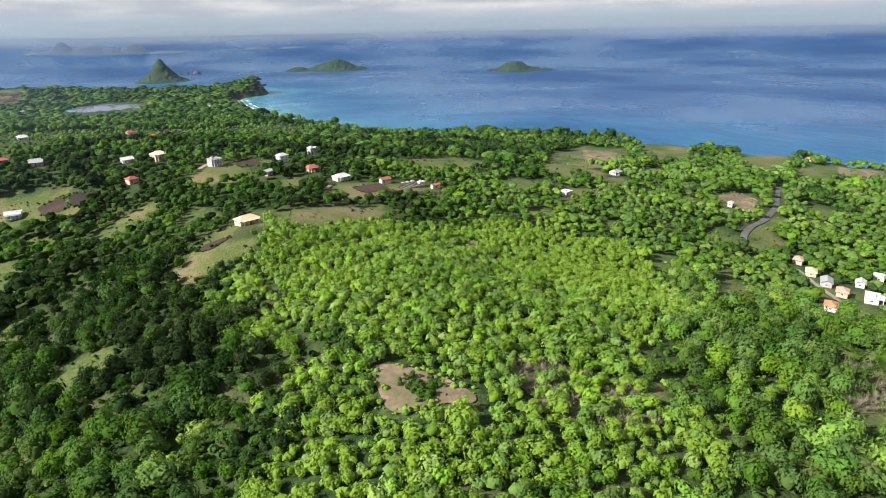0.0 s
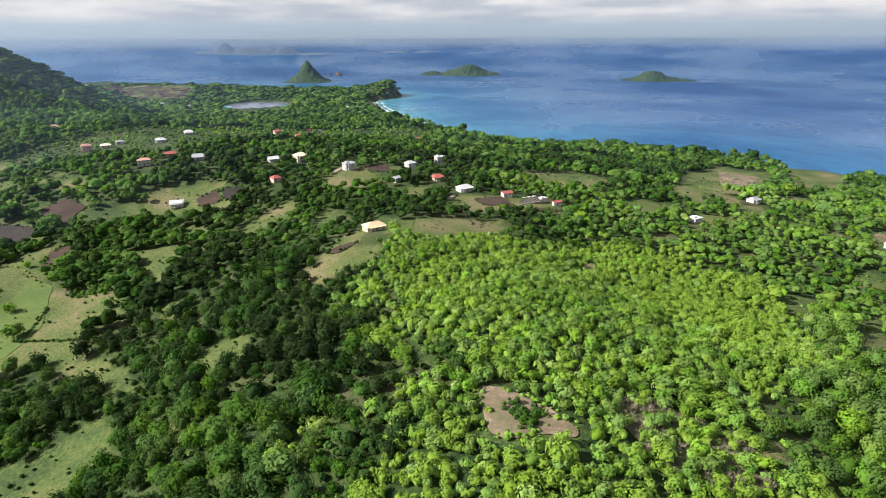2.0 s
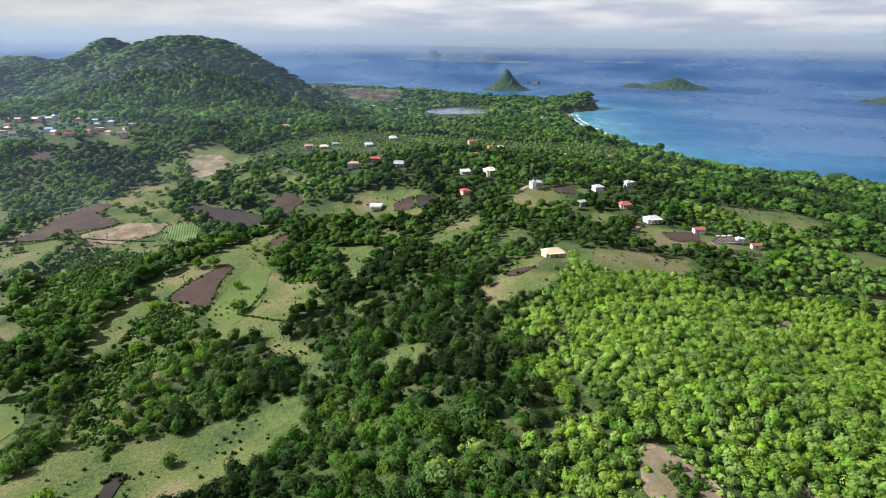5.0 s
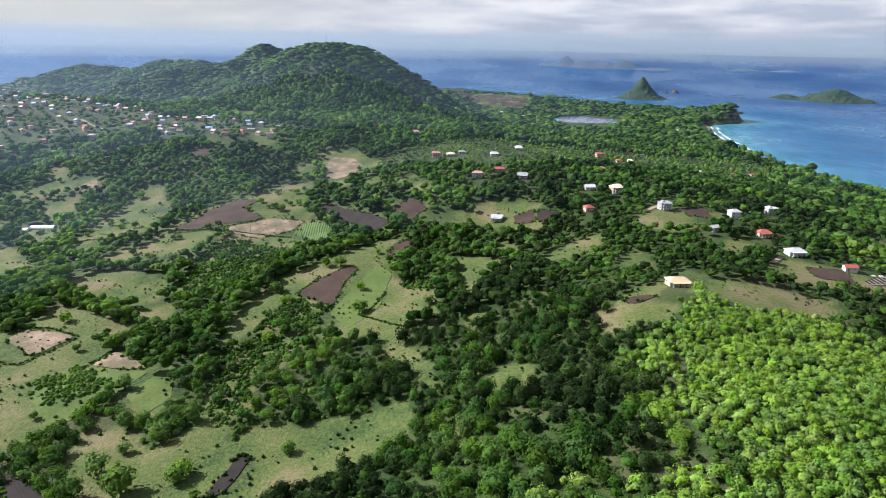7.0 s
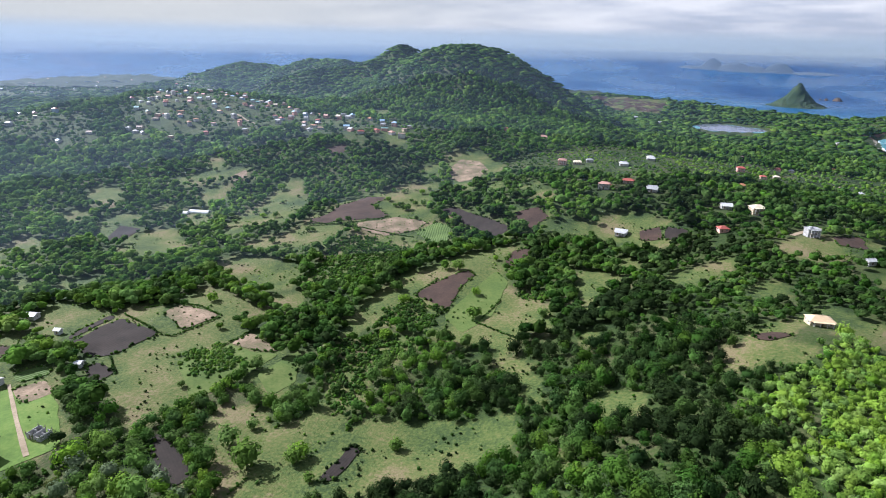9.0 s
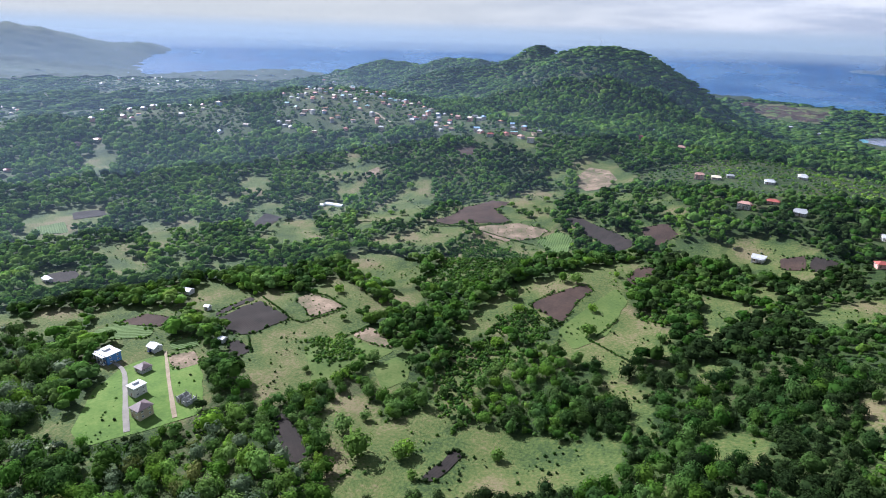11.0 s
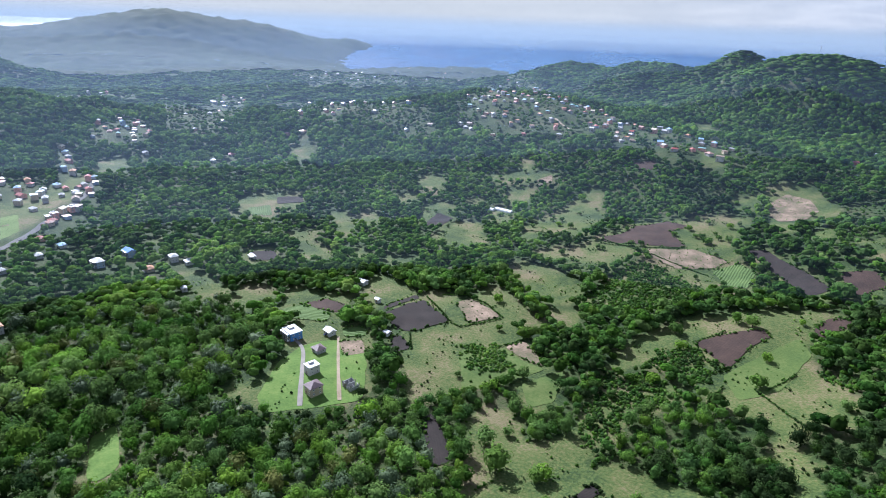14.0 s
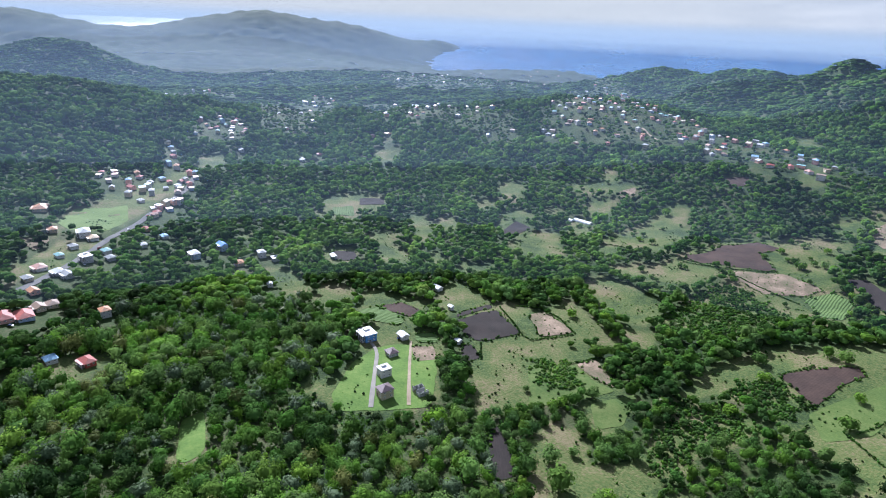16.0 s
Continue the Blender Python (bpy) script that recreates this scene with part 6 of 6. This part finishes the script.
# a gully runs down the mound's flank
CLEARED.append(([(26, 274), (28, 244), (29, 215), (29, 176)], 1.0))
x, y, rng = scatter(70, 430, 4.2, 1, on_mound)
size = np.clip(2.4 + 0.45 * waves(x, y, 61, 40) + rng.normal(0, 0.5, x.shape), 1.2, 3.9)
gap = ~in_dry_patch(x, y) | (rng.uniform(0, 1, x.shape) < 0.45)
x, y, size = x[gap], y[gap], size[gap]
plant("woodland_mound", x, y, size, 0.8, NEAR, rng, M_LEAF, "light green woodland covering a rounded mound, sunlight painted into its tone", tone_at(x, y, rng), stretch=(0.9, 1.5))
x, y, rng = scatter(70, 330, 7.3, 6, lambda x, y: off_mound(x, y) & ~in_ring(x, y, TALL_WOOD))
size = np.clip(3.9 + 0.8 * waves(x, y, 61, 60) + rng.normal(0, 0.9, x.shape), 1.9, 5.8)
gap = ~in_dry_patch(x, y) | (rng.uniform(0, 1, x.shape) < 0.45)
x, y, size = x[gap], y[gap], size[gap]
plant("woodland_near", x, y, size, 0.9, NEAR_BIG, rng, M_LEAF, "dense dark green tropical woodland with rounded crowns, cloud shade painted in", tone_at(x, y, rng), stretch=(0.9, 1.6))
# tall mixed trees of the valley floor: mango, breadfruit and silvery cecropia
x, y, rng = scatter(120, 480, 8.2, 8, lambda x, y: grown(x, y) & in_ring(x, y, TALL_WOOD))
size = np.clip(4.7 + 0.8 * waves(x, y, 63, 50) + rng.normal(0, 1.5, x.shape), 2.2, 8.5)
kind = rng.uniform(0, 1, x.shape)
for _name, _low, _high, _mat, _words in (("woodland_tall", 0, 0.84, M_LEAF, "tall mixed green trees with broad uneven crowns"), ("woodland_silvery", 0.84, 0.94, M_LEAF_SILVER, "tall trees with greyish silvery green leaves"),
                                         ("woodland_russet", 0.94, 1.01, M_LEAF_RUSSET, "trees with brownish olive young leaves")):
    _pick = (kind >= _low) & (kind < _high)
    plant(_name, x[_pick], y[_pick], size[_pick], 0.95, NEAR_BIG, rng, _mat, _words, tone_at(x[_pick], y[_pick], rng), stretch=(0.9, 1.5))
x, y, rng = scatter(70, 470, 5.2, 9, lambda x, y: grown(x, y) & ~in_dry_patch(x, y) & ((np.hypot(x, y) < 300) | in_ring(x, y, TALL_WOOD)))
plant("undergrowth", x, y, rng.uniform(1.4, 2.5, x.shape), 0.5, BUSH, rng, M_LEAF, "low green undergrowth filling the gaps under the trees", tone_at(x, y, rng))
x, y, rng = scatter(330, 560, 5.8, 7, lambda x, y: seen_grown(x, y) & ~in_ring(x, y, MOUND) & ~(in_ring(x, y, TALL_WOOD) & (np.hypot(x, y) < 480)))
size = np.clip(4.5 + 0.9 * waves(x, y, 61, 60) + rng.normal(0, 1.2, x.shape), 2, 8)
size = np.where(x > -60, size * 0.74, size)  # drier, lower woods towards the coast
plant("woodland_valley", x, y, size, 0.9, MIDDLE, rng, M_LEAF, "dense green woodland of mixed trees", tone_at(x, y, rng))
x, y, rng = scatter(560, 950, 7.7, 2, seen_grown)
size = np.clip(4.9 + 0.9 * waves(x, y, 61, 60) + rng.normal(0, 1.3, x.shape), 2, 8.5)
x, y, size = thin(x, y, size, rng)
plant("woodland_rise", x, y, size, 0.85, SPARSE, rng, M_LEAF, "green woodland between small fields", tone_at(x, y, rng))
x, y, rng = scatter(950, 1500, 10, 3, seen_grown)
size = np.clip(6.4 + 1.0 * waves(x, y, 62, 90) + rng.normal(0, 1.4, x.shape), 2.6, 10)
x, y, size = thin(x, y, size, rng)
plant("woodland_slopes", x, y, size, 0.7, DISTANT, rng, M_LEAF, "dense green woods on the slopes", tone_at(x, y, rng))
x, y, rng = scatter(1500, 2700, 13.2, 4, seen_grown)
size = np.clip(10.0 + rng.normal(0, 1.8, x.shape), 4, 14)
x, y, size = thin(x, y, size, rng)
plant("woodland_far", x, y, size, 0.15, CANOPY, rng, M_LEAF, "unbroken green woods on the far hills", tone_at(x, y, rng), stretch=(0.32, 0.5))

def meadow_spot(x, y):
    ok = ~wood_mask(x, y) & land(x, y) & (waves(x, y, 71, 45) > -0.2)
    ok[ok] = ~cleared(x[ok], y[ok])
    return ok


x, y, rng = scatter(120, 750, 3.5, 5, meadow_spot)
pick = rng.uniform(0, 1, x.shape) < np.clip(0.25 + 0.7 * waves(x, y, 72, 42), 0.03, 0.98)
x, y = x[pick], y[pick]
plant("meadow_bushes", x, y, rng.uniform(0.2, 1.0, x.shape) ** 2.2 * 1.2 + 0.12, 0.4, DISTANT, rng, M_LEAF, "low green bushes and tufts scattered over the meadows", tone_at(x, y, rng))


def scrub_spot(x, y):
    hit = np.zeros(x.shape, bool)
    for ring in SCRUB:
        hit |= in_ring(x + 4 * waves(x, y, 23, 20), y + 4 * waves(x, y, 24, 20), ring)
    hit[hit] = ~cleared(x[hit], y[hit])
    return hit


x, y, rng = scatter(150, 700, 2.0, 15, scrub_spot)
pick = waves(x, y, 74, 14) > -0.55
x, y = x[pick], y[pick]
plant("scrub", x, y, rng.uniform(0.5, 1.0, x.shape) ** 2 * 1.5 + 0.5, 0.3, DISTANT, rng, M_LEAF, "dense low green scrub between the meadows", tone_at(x, y, rng))


# weeds and bushes along the rims of the fields
rng = np.random.RandomState(37)
_rim = np.concatenate([r for r in VERGES if np.hypot(*r.mean(0)) < 700])
_rim = np.repeat(_rim, 2, 0) + rng.normal(0, 0.9, (2 * len(_rim), 2))
_rim = _rim[waves(_rim[:, 0], _rim[:, 1], 73, 18) > -0.1]
x, y = _rim[:, 0], _rim[:, 1]
plant("field_verges", x, y, rng.uniform(0.25, 1.0, len(x)) ** 1.5 * 1.3 + 0.2, 0.45, DISTANT, rng, M_LEAF, "weeds and low bushes along the field rims", tone_at(x, y, rng))


# tufts scattered over the pale bare ground
x, y, rng = scatter(90, 900, 5.0, 19, lambda x, y: np.any([in_ring(x, y, r) for r in PALE], 0))
pick = rng.uniform(0, 1, x.shape) < 0.6
x, y = x[pick], y[pick]
plant("bare_ground_tufts", x, y, rng.uniform(0.3, 1.0, x.shape), 0.35, DISTANT, rng, M_LEAF, "low dark green tufts dotted over bare ground", tone_at(x, y, rng) * 0.7)


# a clump of bushes in the bare clearing
rng = np.random.RandomState(31)
x, y = 53 + rng.normal(0, 2.6, 44), 135 + rng.normal(0, 2.6, 44)
plant("clearing_bushes", x, y, rng.uniform(0.9, 1.9, 44), 0.6, BUSH, rng, M_LEAF, "clump of dark green bushes in a bare clearing", rng.uniform(0.1, 0.4, 44))


# single trees: a tapered trunk with limbs, and a crown
def trunk_mesh(rng):
    bm = bmesh.new()

    def limb(a, b, ra, rb):
        d = (b - a).normalized()
        u = d.orthogonal().normalized()
        v = d.cross(u)
        ring = [[bm.verts.new(p + (u * math.cos(t) + v * math.sin(t)) * r) for t in np.linspace(0, 6.283, 6, endpoint=False)] for p, r in ((a, ra), (b, rb))]
        for i in range(6):
            bm.faces.new((ring[0][i], ring[0][(i + 1) % 6], ring[1][(i + 1) % 6], ring[1][i]))

    fork = Vector((rng.uniform(-0.05, 0.05), rng.uniform(-0.05, 0.05), 0.55))
    limb(Vector((0, 0, -0.15)), fork, 0.085, 0.06)
    for i in range(4):
        a = i * 1.57 + rng.uniform(-0.4, 0.4)
        limb(fork, fork + Vector((0.42 * math.cos(a), 0.42 * math.sin(a), rng.uniform(0.3, 0.6))), 0.045, 0.018)
    return shared("trunk", bm, M_BARK)


_rng = random.Random(23)
TREES = []
for _k in range(8):
    _v, _f = crown_template(_rng, 12, 250, 0.165)
    _holder = raw_mesh("crown", _v + (0, 0, 0.78), _f, M_LEAF, tone=np.full(len(_v), 0.25 + 0.07 * _k))
    TREES.append((trunk_mesh(_rng), _holder.data))
    bpy.data.objects.remove(_holder)


def lone_tree(x, y, radius, label="round-crowned green tree standing alone in a meadow", group=""):
    k = _rng.randrange(len(TREES))
    t = new("tree")
    t.matrix_world = pose(x, y, ground_at(x, y), 0, 0, _rng.uniform(0, 360)) @ Matrix.Diagonal((radius, radius, radius * _rng.uniform(0.9, 1.15), 1))
    for name, mesh in (("trunk", TREES[k][0]), ("crown", TREES[k][1])):
        new(name, mesh).parent = t
    return tagged(t, label, "tree", group)


lone_tree(-191, 145, 8)
lone_tree(-212, 152, 6)
lone_tree(-213, 169, 3.5)
lone_tree(-174, 158, 5)
lone_tree(-217, 397, 6)
lone_tree(-228, 394, 5)
lone_tree(-246, 349, 6)
lone_tree(-229, 333, 5)
lone_tree(-168, 330, 6)
lone_tree(-362, 269, 5)
lone_tree(-257, 213, 5)
lone_tree(-241, 193, 4)
lone_tree(-183, 363, 4)
lone_tree(-138, 190, 4)
lone_tree(-191, 126, 5)
lone_tree(-158, 150, 3)
lone_tree(-199, 430, 3)
lone_tree(-280, 177, 2.5)
lone_tree(-361, 539, 5)
lone_tree(-364, 539, 5)
lone_tree(-400, 466, 4)
lone_tree(-321, 240, 3)
lone_tree(-219, 272, 4)
lone_tree(-210, 284, 5)
lone_tree(-212, 249, 4)
lone_tree(-122, 340, 4)
lone_tree(-413, 366, 4)
lone_tree(-567, 551, 6)
lone_tree(-198, 218, 4)
lone_tree(-174, 162, 5)
lone_tree(-573, 536, 5)

# trees along the hedgerows of the nearer valley
for _line, _width in HEDGES:
    for (_ax, _ay), (_bx, _by) in zip(_line, _line[1:]):
        _n = int(math.hypot(_bx - _ax, _by - _ay) / 7)
        for _i in range(_n):
            _t = (_i + _rng.uniform(0.1, 0.9)) / _n
            lone_tree(_ax + (_bx - _ax) * _t + _rng.uniform(-0.3, 0.3) * _width, _ay + (_by - _ay) * _t + _rng.uniform(-0.3, 0.3) * _width, _rng.uniform(2.6, 4.4) * (0.6 if _width < 5 else 1), "leafy green tree in a hedgerow", "hedgerow trees")
# scattered trees in the small farms
for _ in range(900):
    _x, _y = _rng.uniform(-900, -150), _rng.uniform(60, 760)
    if sum(1 for o in scene.objects if o.name.startswith("tree")) > 290:
        break
    if in_ring(np.array([_x]), np.array([_y]), MOSAIC)[0] and meadow_spot(np.array([_x]), np.array([_y]))[0]:
        lone_tree(_x, _y, _rng.uniform(2.2, 4.2), "small green tree on a farm plot", "farm trees")


# clipped and wild hedges along field edges
HEDGE_SPOTS = []


def hedge_row(line):
    for (ax, ay), (bx, by) in zip(line, line[1:]):
        n = max(2, int(math.hypot(bx - ax, by - ay) / 1.1))
        HEDGE_SPOTS.extend((ax + (bx - ax) * i / n + _rng.uniform(-0.4, 0.4), ay + (by - ay) * i / n + _rng.uniform(-0.4, 0.4)) for i in range(n))


hedge_row([(-351, 214), (-341, 217), (-335, 253)])
hedge_row([(-336, 254), (-364, 257), (-389, 255), (-403, 237)])
hedge_row([(-404, 223), (-353, 215)])
hedge_row([(-300, 218), (-299, 247)])
hedge_row([(-349, 177), (-327, 167)])
hedge_row([(-167, 326), (-122, 306)])
hedge_row([(-181, 314), (-175, 291)])
hedge_row([(-183, 127), (-184, 139)])
hedge_row([(-427, 448), (-393, 467), (-366, 512)])
hedge_row([(-229, 347), (-224, 377)])
hedge_row([(-162, 330), (-162, 361)])
hedge_row([(-400, 170), (-345, 161)])
hedge_row([(-529, 413), (-435, 456)])
hedge_row([(-433, 458), (-373, 464), (-309, 473)])
hedge_row([(-324, 541), (-244, 477)])

_h = np.array(HEDGE_SPOTS)
rng = np.random.RandomState(17)
tagged(plant("field_hedges", _h[:, 0], _h[:, 1], rng.uniform(0.7, 1.3, len(_h)), 0.55, SPARSE, rng, M_LEAF, "low dark green hedges along the field edges", rng.uniform(0.05, 0.4, len(_h))), category="hedge")


# dry, nearly leafless shrubs on the shoulder of the mound
def twig_template(rng):
    verts, faces = [], []
    for _ in range(64):
        a, lean, n = rng.uniform(0, 6.28), rng.uniform(0.1, 1.0), len(verts)
        top = Vector((math.cos(a) * lean, math.sin(a) * lean, rng.uniform(0.5, 1.25)))
        root = top * rng.uniform(0.0, 0.5)
        side = Vector((-math.sin(a), math.cos(a), 0)) * 0.028
        verts += [tuple(root - side), tuple(root + side), tuple(top)]
        faces.append((n, n + 1, n + 2))
    return np.array(verts, np.float32), np.array(faces, np.int32)


TWIGS = [twig_template(_rng) for _ in range(5)]


x, y, rng = scatter(80, 420, 2.3, 12, in_dry_patch)
tagged(plant("dry_shrubs", x, y, rng.uniform(1.2, 2.4, x.shape), 0.15, TWIGS, rng, M_TWIG, "grey-brown leafless shrubs among the green", np.zeros(x.shape)), category="shrubs")


# coconut palms
def palm_meshes(rng):
    trunk = bmesh.new()
    rings = []
    for i in range(7):
        z, bend = i / 6, 0.10 * (i / 6) ** 2
        rings.append([trunk.verts.new((bend * 6 + (0.17 - 0.07 * z) * math.cos(a), (0.17 - 0.07 * z) * math.sin(a), 7 * z - 0.3)) for a in np.linspace(0, 6.283, 7, endpoint=False)])
    for p, q in zip(rings, rings[1:]):
        for i in range(7):
            trunk.faces.new((p[i], p[(i + 1) % 7], q[(i + 1) % 7], q[i]))
    frond = bmesh.new()
    spine = [Vector((2.9 * t, 0, 0.9 * t - 1.9 * t * t)) for t in np.linspace(0, 1, 8)]
    for s in (-1, 1):
        for a, b in zip(spine, spine[1:]):
            for k in range(2):
                p, q = a.lerp(b, k / 2), a.lerp(b, k / 2 + 0.36)
                w = 0.62 * math.sin(math.pi * min(0.97, 0.12 + p.x / 3.2))
                tip = p.lerp(q, 0.5) + Vector((0.28, s * w, -0.22))
                frond.faces.new([frond.verts.new(v) for v in (p, q, tip)])
    return shared("trunk", trunk, M_BARK), shared("frond", frond, M_PALM)


PALM_TRUNK, PALM_FROND = palm_meshes(_rng)


def palm(x, y):
    p = new("palm_tree")
    p.matrix_world = pose(x, y, ground_at(x, y), 0, 0, _rng.uniform(0, 360)) @ Matrix.Scale(_rng.uniform(0.85, 1.2), 4)
    new("trunk", PALM_TRUNK).parent = p
    for i in range(13):
        f = new("frond", PALM_FROND)
        f.parent, f.matrix_local = p, pose(0.6, 0, 6.7, 0, _rng.uniform(-38, 22), i * 27.7 + _rng.uniform(-8, 8))
    CLEARED.append(([(x, y), (x + 0.1, y)], 2))
    return tagged(p, "tall coconut palm with drooping fronds", "palm", "coconut palms")


palm(222, 110)
palm(205, 98)
palm(142, 65)
palm(137, 69)
palm(128, 69)
palm(115, 76)
palm(211, 113)
palm(-476, 327)
palm(-234, 248)
palm(-298, 42)
palm(-362, 216)
palm(-441, 42)
palm(-307, 329)
palm(-296, 328)
palm(-402, 12)
